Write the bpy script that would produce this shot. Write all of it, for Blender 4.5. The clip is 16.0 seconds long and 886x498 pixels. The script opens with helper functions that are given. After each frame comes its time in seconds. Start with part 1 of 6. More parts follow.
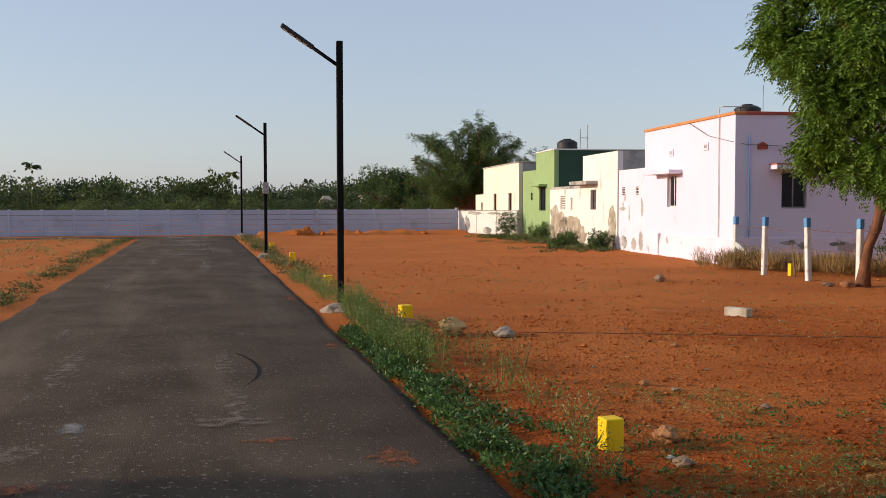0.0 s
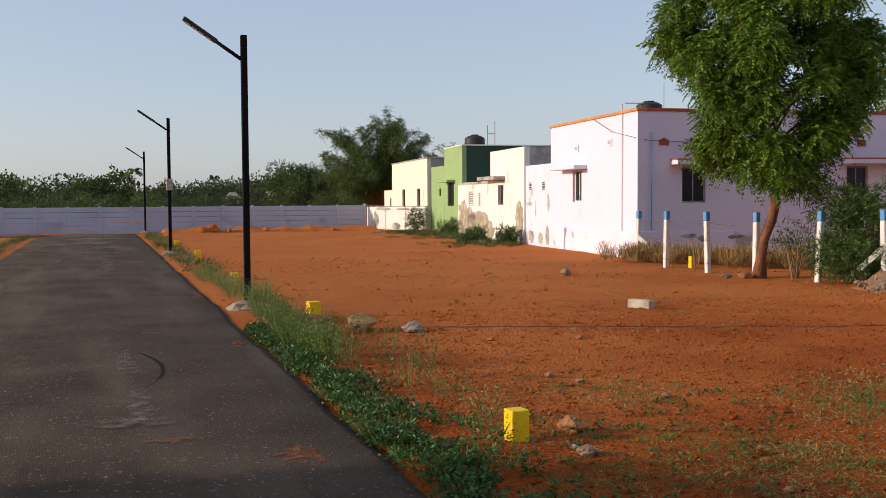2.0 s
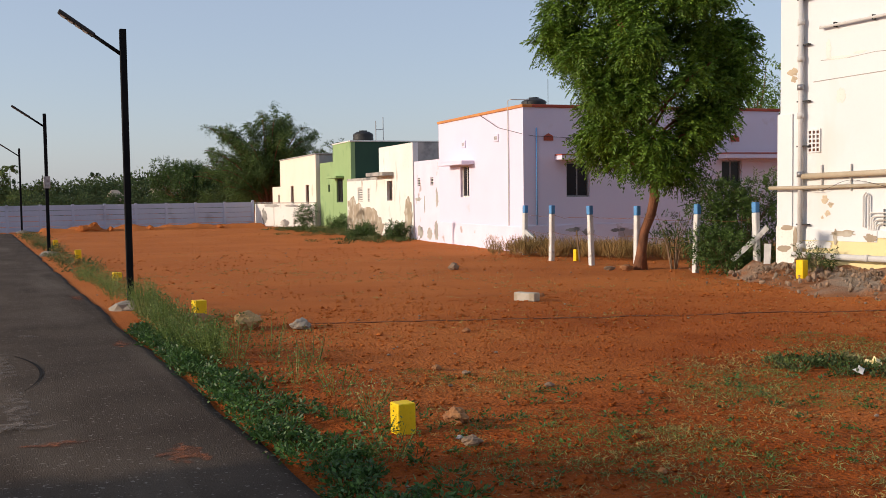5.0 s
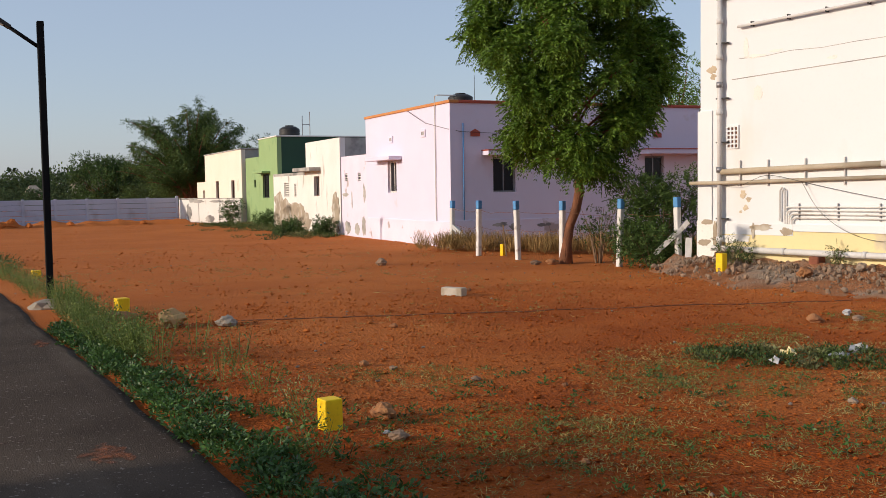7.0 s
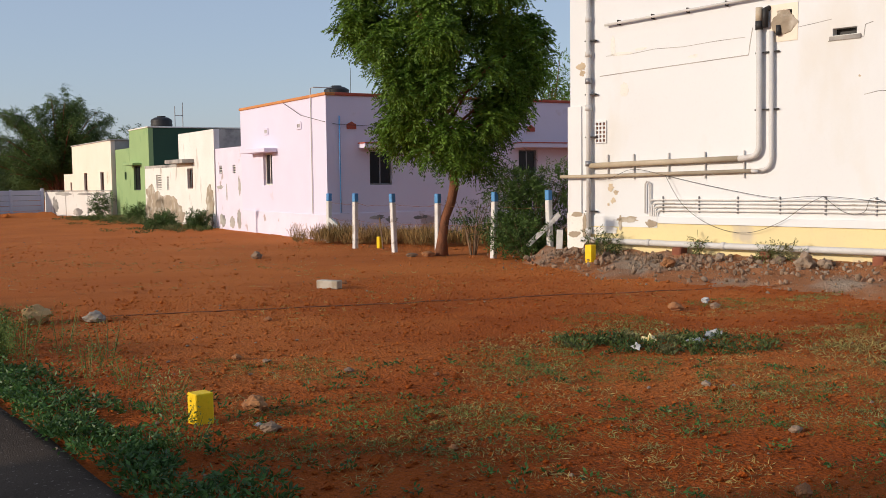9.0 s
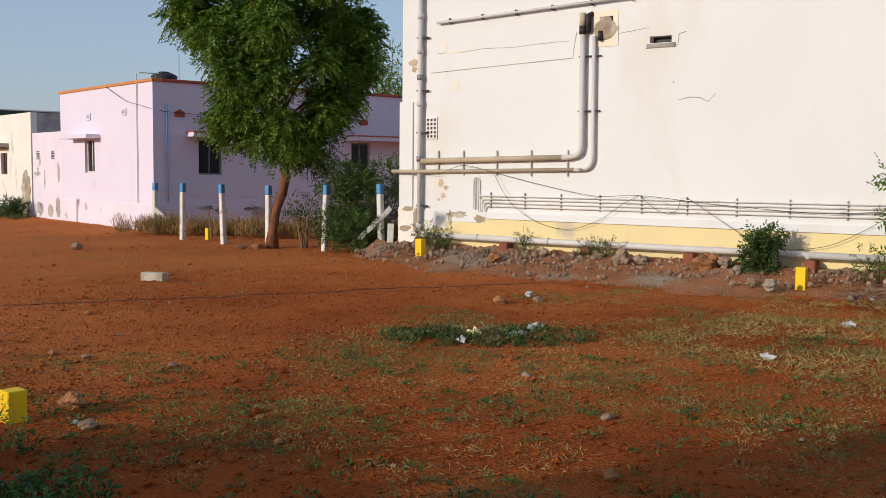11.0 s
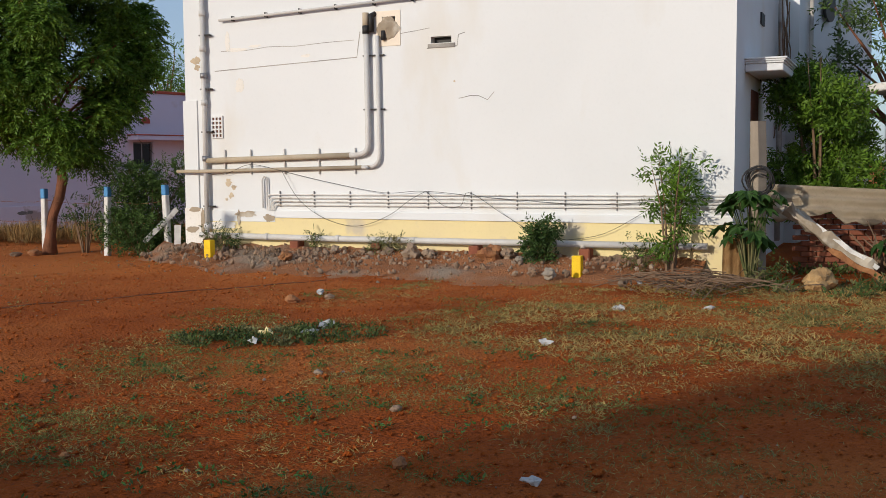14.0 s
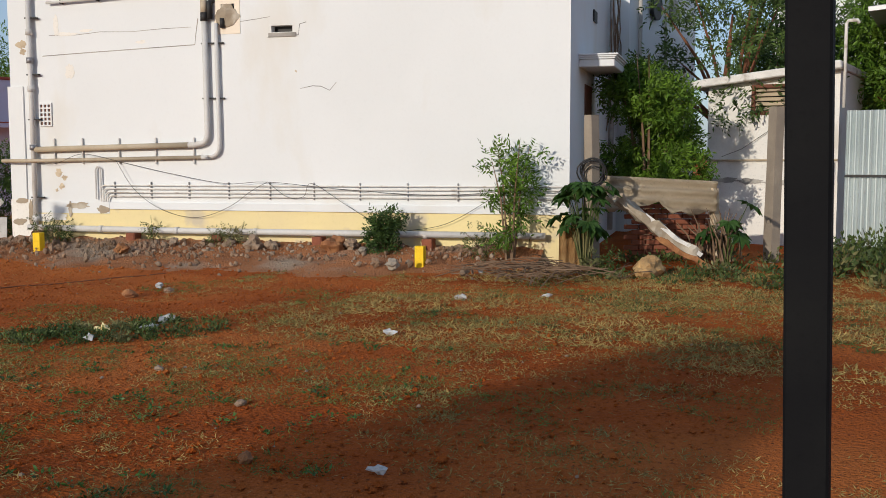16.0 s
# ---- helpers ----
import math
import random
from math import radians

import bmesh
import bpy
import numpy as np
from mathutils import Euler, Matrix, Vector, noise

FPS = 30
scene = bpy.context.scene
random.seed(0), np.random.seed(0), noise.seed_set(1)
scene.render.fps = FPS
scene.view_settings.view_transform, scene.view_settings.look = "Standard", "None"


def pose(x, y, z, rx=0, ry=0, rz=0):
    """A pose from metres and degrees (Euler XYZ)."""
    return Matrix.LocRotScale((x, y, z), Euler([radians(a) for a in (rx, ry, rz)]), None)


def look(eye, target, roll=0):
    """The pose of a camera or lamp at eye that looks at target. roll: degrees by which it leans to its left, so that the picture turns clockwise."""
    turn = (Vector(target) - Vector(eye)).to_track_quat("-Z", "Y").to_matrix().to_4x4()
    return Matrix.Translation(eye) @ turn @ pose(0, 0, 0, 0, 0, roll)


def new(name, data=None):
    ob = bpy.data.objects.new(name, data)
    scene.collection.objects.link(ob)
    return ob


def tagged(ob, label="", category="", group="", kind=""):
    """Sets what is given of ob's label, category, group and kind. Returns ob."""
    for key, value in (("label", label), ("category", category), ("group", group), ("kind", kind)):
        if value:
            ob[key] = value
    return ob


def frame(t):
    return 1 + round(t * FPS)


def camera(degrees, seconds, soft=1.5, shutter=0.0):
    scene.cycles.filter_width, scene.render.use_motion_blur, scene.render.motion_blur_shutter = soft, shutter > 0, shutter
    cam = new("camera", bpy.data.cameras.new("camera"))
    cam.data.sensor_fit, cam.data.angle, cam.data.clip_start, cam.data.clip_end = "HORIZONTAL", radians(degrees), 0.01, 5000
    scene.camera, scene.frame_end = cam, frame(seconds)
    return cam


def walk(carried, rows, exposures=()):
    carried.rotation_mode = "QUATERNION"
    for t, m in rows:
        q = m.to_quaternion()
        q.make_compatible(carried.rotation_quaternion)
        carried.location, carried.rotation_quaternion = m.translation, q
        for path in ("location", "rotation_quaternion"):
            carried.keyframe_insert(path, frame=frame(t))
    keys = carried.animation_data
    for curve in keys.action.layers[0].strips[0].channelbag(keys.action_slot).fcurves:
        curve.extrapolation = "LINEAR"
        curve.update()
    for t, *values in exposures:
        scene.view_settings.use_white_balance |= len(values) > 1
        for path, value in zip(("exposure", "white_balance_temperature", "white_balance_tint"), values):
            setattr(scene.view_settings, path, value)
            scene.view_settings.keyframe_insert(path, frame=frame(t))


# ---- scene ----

cam = camera(47.32, 16.0, soft=0.65)
PATH = [  # seconds, place, tilt, heading, roll
    (0.0, 0.004, 0.010, 1.643, 87.420, -13.606, -0.068),
    (0.5, 0.012, 0.003, 1.641, 87.306, -15.214, -0.050),
    (1.0, 0.009, -0.012, 1.643, 87.263, -16.548, -0.041),
    (1.5, 0.016, -0.008, 1.642, 87.249, -17.531, -0.092),
    (2.0, 0.021, -0.016, 1.638, 87.169, -18.732, -0.343),
    (2.5, 0.028, -0.037, 1.643, 87.125, -20.342, -0.469),
    (3.0, 0.026, -0.051, 1.641, 87.076, -21.429, -0.601),
    (3.5, 0.033, -0.047, 1.636, 86.971, -22.211, -0.752),
    (4.0, 0.036, -0.066, 1.636, 86.955, -23.098, -0.757),
    (6.5, 0.027, -0.137, 1.647, 86.599, -27.825, -0.860),
    (7.0, 0.028, -0.149, 1.647, 86.532, -28.984, -0.852),
    (7.5, 0.026, -0.170, 1.649, 86.509, -30.409, -0.798),
    (8.0, 0.028, -0.187, 1.649, 86.451, -31.633, -0.782),
    (8.5, 0.026, -0.205, 1.650, 86.294, -32.979, -0.742),
    (9.0, 0.016, -0.283, 1.654, 86.018, -35.828, -0.730),
    (9.5, 0.007, -0.307, 1.655, 85.690, -39.232, -0.323),
    (10.0, 0.001, -0.334, 1.664, 85.649, -42.024, 0.278),
    (12.5, -0.072, -0.445, 1.700, 85.331, -50.145, -0.152),
    (13.0, -0.100, -0.484, 1.712, 85.318, -52.932, -0.241),
    (13.5, -0.116, -0.508, 1.721, 85.273, -55.013, -0.324),
    (14.0, -0.130, -0.537, 1.726, 85.312, -56.971, -0.425),
    (14.5, -0.148, -0.639, 1.758, 85.283, -59.413, -0.450),
    (15.0, -0.166, -0.653, 1.770, 85.172, -61.513, -0.286),
    (15.5, -0.198, -0.630, 1.773, 84.987, -63.557, -0.117),
    (16.0, -0.200, -0.568, 1.754, 84.665, -65.874, -0.143),
]
walk(cam, [(t, pose(x, y, z, tilt, 0, turn) @ pose(0, 0, 0, 0, 0, roll)) for t, x, y, z, tilt, turn, roll in PATH],
     exposures=[(0, 0.05, 6950, 14), (3.5, 0.03, 6900, 14), (7, -0.08, 6700, 13), (10, -0.2, 6500, 12), (12.5, -0.31, 6250, 10), (16, -0.32, 6150, 9)])

# ---- light: low warm evening sun from the west-north-west, clear hazy sky ----
SUN_UP, SUN_AZ = 15.5, -79.3
world = bpy.data.worlds.new("world")
scene.world = world
world.use_nodes = True
wn = world.node_tree
sky = wn.nodes.new("ShaderNodeTexSky")
sky.sky_type = 'NISHITA'
sky.sun_disc = False
sky.sun_elevation, sky.sun_rotation = radians(SUN_UP), radians(SUN_AZ)
sky.air_density, sky.dust_density, sky.ozone_density = 1.0, 0.9, 2.5
haze = wn.nodes.new("ShaderNodeMix")  # thin even evening haze over the clear sky
haze.data_type = 'RGBA'
haze.inputs[0].default_value = 0.42
haze.inputs[7].default_value = (4.5, 5.3, 6.9, 1)
wn.links.new(sky.outputs[0], haze.inputs[6])
wn.links.new(haze.outputs[2], wn.nodes["Background"].inputs[0])
wn.nodes["Background"].inputs[1].default_value = 0.135
sun = new("sun", bpy.data.lights.new("sun", 'SUN'))
sun.data.energy, sun.data.angle, sun.data.color = 3.7, radians(0.6), (1.0, 0.87, 0.71)
sd = Vector((math.sin(radians(SUN_AZ)) * math.cos(radians(SUN_UP)), math.cos(radians(SUN_AZ)) * math.cos(radians(SUN_UP)), math.sin(radians(SUN_UP))))
sun.matrix_world = look(sd * 60, (0, 0, 0))


# ---- materials ----
def mk(name, c1, c2, scale=3.0, rough=0.85, bump=0.15, fine=60.0, c3=None, s3=0.6, cut=(0.45, 0.6), metal=0.0, island=0.0, spec=0.3, bdist=0.01, streak=None, grain=0.6, speck=None):
    """A surface that varies at two scales, with fine relief; c3: stains with a shape of their own."""
    m = bpy.data.materials.new(name)
    m.use_nodes = True
    nt = m.node_tree
    N, L = nt.nodes, nt.links
    bs = N["Principled BSDF"]
    geo = N.new("ShaderNodeNewGeometry")
    def noise_tex(sc, detail=5.0):
        n = N.new("ShaderNodeTexNoise")
        n.inputs["Scale"].default_value, n.inputs["Detail"].default_value = sc, detail
        L.new(geo.outputs["Position"], n.inputs["Vector"])
        return n
    def ramp(src, lo, hi):
        r = N.new("ShaderNodeMapRange")
        r.inputs["From Min"].default_value, r.inputs["From Max"].default_value = lo, hi
        L.new(src, r.inputs["Value"])
        return r.outputs[0]
    def mix(f, a, b):
        x = N.new("ShaderNodeMix")
        x.data_type = 'RGBA'
        L.new(f, x.inputs[0])
        for k, v in ((6, a), (7, b)):
            if isinstance(v, tuple):
                x.inputs[k].default_value = (*v, 1)
            else:
                L.new(v, x.inputs[k])
        return x.outputs[2]
    big, small = noise_tex(scale, 8.0), noise_tex(fine, 8.0)
    col = mix(ramp(big.outputs[0], 0.35, 0.65), c1, c2)
    dark = tuple(v * 0.72 for v in c1)
    g = N.new("ShaderNodeMath"); g.operation = 'MULTIPLY'; g.inputs[1].default_value = grain
    L.new(ramp(small.outputs[0], 0.55, 0.75), g.inputs[0])
    col = mix(g.outputs[0], col, dark)
    if c3:
        st = noise_tex(s3, 7.0)
        if streak:
            mp = N.new("ShaderNodeMapping"); mp.inputs["Scale"].default_value = streak
            L.new(geo.outputs["Position"], mp.inputs["Vector"]); L.new(mp.outputs[0], st.inputs["Vector"])
        col = mix(ramp(st.outputs[0], *cut), col, c3)
    if speck:
        sp = noise_tex(speck[1], 3.0)
        col = mix(ramp(sp.outputs[0], *speck[2]), col, speck[0])
    if island:
        h = N.new("ShaderNodeHueSaturation")
        L.new(col, h.inputs["Color"])
        v = N.new("ShaderNodeMapRange"); v.inputs["To Min"].default_value, v.inputs["To Max"].default_value = 1 - island, 1 + island
        L.new(geo.outputs["Random Per Island"], v.inputs["Value"]); L.new(v.outputs[0], h.inputs["Value"])
        col = h.outputs[0]
    L.new(col, bs.inputs["Base Color"])
    bs.inputs["Roughness"].default_value, bs.inputs["Metallic"].default_value = rough, metal
    bs.inputs["Specular IOR Level"].default_value = spec
    b = N.new("ShaderNodeBump")
    b.inputs["Strength"].default_value, b.inputs["Distance"].default_value = bump, bdist
    L.new(small.outputs[0], b.inputs["Height"]); L.new(b.outputs[0], bs.inputs["Normal"])
    return m


M = dict(
    soil=mk("red_soil", (0.39, 0.088, 0.014), (0.285, 0.061, 0.010), 0.9, 0.95, 1.0, 30.0, (0.47, 0.135, 0.030), 0.3, (0.45, 0.62), spec=0.1, bdist=0.07, speck=((0.15, 0.038, 0.010), 19.0, (0.60, 0.72))),
    asphalt=mk("asphalt", (0.070, 0.050, 0.036), (0.108, 0.080, 0.058), 0.9, 0.95, 1.0, 85.0, (0.17, 0.13, 0.095), 0.7, (0.50, 0.78), streak=(1.6, 0.22, 1.0), speck=((0.24, 0.195, 0.155), 30.0, (0.63, 0.69)), spec=0.08, grain=1.0, bdist=0.02),
    leaf=mk("leaf", (0.12, 0.21, 0.02), (0.068, 0.14, 0.013), 1.5, 0.55, 0.0, 30, island=0.45, spec=0.3),
    dleaf=mk("dark_leaf", (0.07, 0.125, 0.025), (0.045, 0.085, 0.02), 0.6, 0.6, 0.0, 30, island=0.5),
    creeper=mk("creeping_weed", (0.065, 0.14, 0.03), (0.04, 0.09, 0.02), 2.0, 0.5, 0.0, 30, island=0.45),
    feather=mk("feathery_weed", (0.15, 0.205, 0.05), (0.095, 0.145, 0.03), 2.0, 0.6, 0.0, 30, (0.26, 0.25, 0.09), 1.5, (0.52, 0.65), island=0.4),
    flaked=mk("flaked_plaster", (0.40, 0.33, 0.24), (0.30, 0.245, 0.18), 2.5, 0.95, 0.5, 30, (0.50, 0.45, 0.37), 3.0, (0.52, 0.62)),
    weed=mk("weed", (0.080, 0.115, 0.026), (0.045, 0.075, 0.018), 2.0, 0.6, 0.0, 30, (0.22, 0.20, 0.085), 1.5, (0.52, 0.65), island=0.4),
    straw=mk("dry_grass", (0.41, 0.29, 0.10), (0.25, 0.20, 0.065), 1.2, 0.8, 0.0, 30, island=0.4),
    drygrass=mk("dry_fence_grass", (0.36, 0.22, 0.085), (0.20, 0.14, 0.05), 1.2, 0.8, 0.0, 30, island=0.4),
    bark=mk("bark", (0.25, 0.10, 0.05), (0.15, 0.065, 0.035), 5, 0.9, 0.9, 40, bdist=0.03),
    pink=mk("pink_paint", (0.71, 0.665, 0.79), (0.685, 0.64, 0.765), 0.8, 0.8, 0.15, 25, (0.60, 0.52, 0.56), 1.2, (0.70, 0.80), grain=0.10),
    pinkbase=mk("weathered_pink_paint", (0.76, 0.70, 0.80), (0.71, 0.64, 0.74), 1.2, 0.85, 0.2, 25, (0.45, 0.37, 0.36), 1.6, (0.62, 0.68), grain=0.2),
    orange=mk("orange_paint", (0.62, 0.26, 0.08), (0.52, 0.2, 0.07), 2, 0.7, 0.1, 40),
    red=mk("red_paint", (0.45, 0.10, 0.06), (0.36, 0.08, 0.05), 2, 0.7, 0.1, 40),
    green=mk("green_paint", (0.30, 0.43, 0.19), (0.27, 0.39, 0.17), 0.7, 0.8, 0.15, 25, (0.20, 0.32, 0.14), 0.9, (0.58, 0.7), grain=0.2),
    dgreen=mk("dark_green_paint", (0.035, 0.085, 0.05), (0.03, 0.07, 0.045), 0.7, 0.8, 0.1, 25),
    cream=mk("cream_paint", (0.84, 0.745, 0.62), (0.80, 0.71, 0.58), 0.7, 0.8, 0.15, 25, (0.55, 0.47, 0.32), 0.8, (0.62, 0.72), grain=0.15),
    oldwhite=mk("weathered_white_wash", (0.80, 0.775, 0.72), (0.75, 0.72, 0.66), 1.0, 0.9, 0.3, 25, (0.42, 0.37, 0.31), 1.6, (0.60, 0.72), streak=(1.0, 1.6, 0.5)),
    greyrender=mk("grey_render", (0.48, 0.45, 0.40), (0.35, 0.33, 0.30), 1.2, 0.9, 0.3, 25, (0.2, 0.19, 0.18), 1.5, (0.5, 0.65)),
    white=mk("white_wash", (0.735, 0.752, 0.757), (0.705, 0.722, 0.725), 0.5, 0.85, 0.12, 18, (0.68, 0.665, 0.62), 0.8, (0.58, 0.74), streak=(1.0, 1.0, 0.45), grain=0.08),
    yellowwash=mk("pale_yellow_wash", (0.78, 0.66, 0.34), (0.72, 0.60, 0.34), 0.7, 0.85, 0.25, 20, (0.55, 0.48, 0.36), 1.3, (0.58, 0.68), grain=0.2),
    precast=mk("grey_blue_precast", (0.46, 0.49, 0.60), (0.40, 0.43, 0.54), 0.5, 0.85, 0.2, 25, (0.30, 0.31, 0.37), 0.9, (0.58, 0.72)),
    concrete=mk("concrete", (0.32, 0.27, 0.21), (0.25, 0.21, 0.165), 3, 0.9, 0.5, 40),
    stone=mk("rubble_stone", (0.29, 0.195, 0.13), (0.20, 0.13, 0.082), 4, 0.95, 0.8, 30, (0.28, 0.21, 0.15), 1.5, (0.5, 0.6), island=0.3, bdist=0.02),
    laterite=mk("laterite_rock", (0.36, 0.17, 0.07), (0.24, 0.10, 0.045), 5, 0.95, 0.9, 30, bdist=0.02),
    yellow=mk("yellow_paint", (0.86, 0.58, 0.008), (0.80, 0.50, 0.008), 7, 0.6, 0.5, 40, (0.60, 0.36, 0.02), 11, (0.72, 0.80)),
    blackpole=mk("black_pole_paint", (0.007, 0.007, 0.008), (0.011, 0.011, 0.011), 3, 0.75, 0.12, 60, (0.07, 0.065, 0.055), 9.0, (0.70, 0.74), spec=0.08),
    postwhite=mk("post_white_paint", (0.74, 0.72, 0.68), (0.62, 0.60, 0.56), 5, 0.85, 0.3, 40, (0.42, 0.38, 0.33), 4, (0.58, 0.66)),
    blue=mk("blue_paint", (0.10, 0.30, 0.58), (0.08, 0.25, 0.5), 4, 0.7, 0.2, 40),
    pipe=mk("plastic_pipe", (0.62, 0.61, 0.59), (0.55, 0.53, 0.50), 3, 0.5, 0.05, 40, (0.42, 0.37, 0.30), 1.2, (0.58, 0.72)),
    tanpipe=mk("dusty_pipe", (0.50, 0.42, 0.31), (0.40, 0.33, 0.23), 3, 0.7, 0.1, 40),
    black=mk("black_plastic", (0.025, 0.024, 0.024), (0.035, 0.033, 0.032), 3, 0.55, 0.1, 40),
    darkglass=mk("window_dark", (0.010, 0.011, 0.012), (0.016, 0.016, 0.018), 2, 0.2, 0.0, 40, spec=0.35),
    steel=mk("grey_metal", (0.32, 0.32, 0.33), (0.24, 0.24, 0.25), 4, 0.45, 0.1, 50, metal=0.6),
    asbestos=mk("asbestos_sheet", (0.60, 0.50, 0.36), (0.48, 0.39, 0.27), 2, 0.95, 0.4, 30, (0.22, 0.17, 0.12), 1.5, (0.55, 0.65)),
    brickm=mk("red_brick", (0.26, 0.09, 0.05), (0.20, 0.07, 0.04), 6, 0.95, 0.5, 40, island=0.3),
    tin=mk("tin_sheet", (0.50, 0.56, 0.56), (0.42, 0.48, 0.48), 1, 0.5, 0.1, 30, metal=0.4),
    wood=mk("brown_wood", (0.17, 0.065, 0.035), (0.12, 0.045, 0.025), 5, 0.7, 0.2, 40),
    twig=mk("dry_twig", (0.24, 0.16, 0.10), (0.16, 0.10, 0.06), 5, 0.9, 0.3, 40),
    litter=mk("plastic_litter", (0.42, 0.40, 0.38), (0.24, 0.22, 0.21), 12, 0.5, 0.3, 60),
    thornleaf=mk("thorn_leaf", (0.095, 0.15, 0.035), (0.055, 0.10, 0.022), 0.6, 0.6, 0.0, 30, island=0.5),
    ochre=mk("ochre_rock", (0.50, 0.32, 0.14), (0.37, 0.21, 0.085), 5, 0.95, 0.8, 30, bdist=0.02),
    far=mk("far_leaf", (0.055, 0.09, 0.03), (0.035, 0.062, 0.024), 0.06, 0.8, 0.0, 8, (0.10, 0.14, 0.04), 0.12, (0.5, 0.6), island=0.4),
)

for key in ("leaf", "dleaf", "thornleaf", "weed", "creeper", "feather", "straw", "far"):  # thin leaves let some light through
    nt = M[key].node_tree
    bs, out = nt.nodes["Principled BSDF"], nt.nodes["Material Output"]
    tr, mx = nt.nodes.new("ShaderNodeBsdfTranslucent"), nt.nodes.new("ShaderNodeMixShader")
    mx.inputs[0].default_value = 0.22
    nt.links.new(bs.inputs["Base Color"].links[0].from_socket, tr.inputs["Color"])
    nt.links.new(bs.outputs[0], mx.inputs[1]); nt.links.new(tr.outputs[0], mx.inputs[2]); nt.links.new(mx.outputs[0], out.inputs["Surface"])


# the soil turns paler and more orange with y, broken up by noise
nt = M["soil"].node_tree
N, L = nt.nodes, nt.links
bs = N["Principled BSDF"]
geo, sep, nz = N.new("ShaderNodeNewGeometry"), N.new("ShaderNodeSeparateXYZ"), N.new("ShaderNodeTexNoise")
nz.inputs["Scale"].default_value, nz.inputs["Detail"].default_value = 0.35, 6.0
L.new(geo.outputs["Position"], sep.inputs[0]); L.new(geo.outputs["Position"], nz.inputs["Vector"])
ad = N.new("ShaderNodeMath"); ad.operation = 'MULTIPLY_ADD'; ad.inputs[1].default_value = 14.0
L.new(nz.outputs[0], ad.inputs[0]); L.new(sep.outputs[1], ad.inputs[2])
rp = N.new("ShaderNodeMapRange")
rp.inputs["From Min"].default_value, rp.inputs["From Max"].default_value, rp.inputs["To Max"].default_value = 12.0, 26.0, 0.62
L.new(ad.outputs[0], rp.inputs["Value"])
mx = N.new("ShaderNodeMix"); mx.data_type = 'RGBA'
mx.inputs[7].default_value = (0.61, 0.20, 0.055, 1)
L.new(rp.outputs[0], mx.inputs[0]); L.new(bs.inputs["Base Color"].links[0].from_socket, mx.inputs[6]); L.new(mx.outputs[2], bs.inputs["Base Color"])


# ---- mesh helpers ----
def box(bm, a, b, m=None):
    """An axis-aligned block from corner a to corner b, moved by m."""
    vs = [bm.verts.new((m or Matrix()) @ Vector((x, y, z))) for x in (a[0], b[0]) for y in (a[1], b[1]) for z in (a[2], b[2])]
    for f in ((0, 1, 3, 2), (4, 6, 7, 5), (0, 4, 5, 1), (2, 3, 7, 6), (0, 2, 6, 4), (1, 5, 7, 3)):
        bm.faces.new([vs[i] for i in f])
    return vs


def soft(bm, w=0.01, seg=1):
    bmesh.ops.bevel(bm, geom=list(bm.edges), offset=w, segments=seg, affect='EDGES', profile=0.5)
    return bm


def tube(bm, pts, radii, sides=10, cap=True):
    """A pipe or limb along pts; radii: one or one per point."""
    pts = [Vector(p) for p in pts]
    if not isinstance(radii, (list, tuple)):
        radii = [radii] * len(pts)
    rings, side = [], None
    for i, p in enumerate(pts):
        d = (pts[min(i + 1, len(pts) - 1)] - pts[max(i - 1, 0)]).normalized()
        if side is None:
            side = d.cross(Vector((0, 0, 1)) if abs(d.z) < 0.9 else Vector((1, 0, 0))).normalized()
        side = (side - d * side.dot(d)).normalized()
        up = d.cross(side)
        rings.append([bm.verts.new(p + (side * math.cos(6.28319 * k / sides) + up * math.sin(6.28319 * k / sides)) * radii[i]) for k in range(sides)])
    for a, b in zip(rings, rings[1:]):
        for k in range(sides):
            f = bm.faces.new((a[k], a[(k + 1) % sides], b[(k + 1) % sides], b[k]))
            f.smooth = sides > 6
    if cap:
        bm.faces.new(list(reversed(rings[0])))
        bm.faces.new(rings[-1])


def bend(corner, a, b, r, n=5):
    """Points of a round elbow at corner between directions to a and b."""
    c, a, b = Vector(corner), Vector(a), Vector(b)
    da, db = (a - c).normalized() * r, (b - c).normalized() * r
    return [c + da * (1 - k / n) ** 2 + db * (k / n) ** 2 for k in range(n + 1)]


def finish(bm, name, mat, parent=None, m=None):
    bmesh.ops.recalc_face_normals(bm, faces=bm.faces)
    me = bpy.data.meshes.new(name)
    bm.to_mesh(me)
    bm.free()
    me.materials.append(M[mat])
    ob = new(name, me)
    if parent:
        ob.parent = parent
    if m:
        ob.matrix_basis = m
    return ob


def part(name, bm, mat, parent, label=""):
    return tagged(finish(bm, name, mat, parent), label)


def thing(name, m, label, category, group="", kind=""):
    ob = tagged(new(name), label, category, group, kind)
    ob.matrix_basis = m
    return ob


def boxpart(name, a, b, mat, parent, w=0.006, label=""):
    bm = bmesh.new()
    box(bm, a, b)
    if w:
        soft(bm, w)
    return part(name, bm, mat, parent, label)


def raw(name, verts, faces, mat, parent=None, smooth=False):
    me = bpy.data.meshes.new(name)
    me.from_pydata([tuple(v) for v in verts], [], faces)
    me.materials.append(M[mat])
    if smooth:
        me.polygons.foreach_set("use_smooth", [True] * len(me.polygons))
    ob = new(name, me)
    if parent:
        ob.parent = parent
    return ob


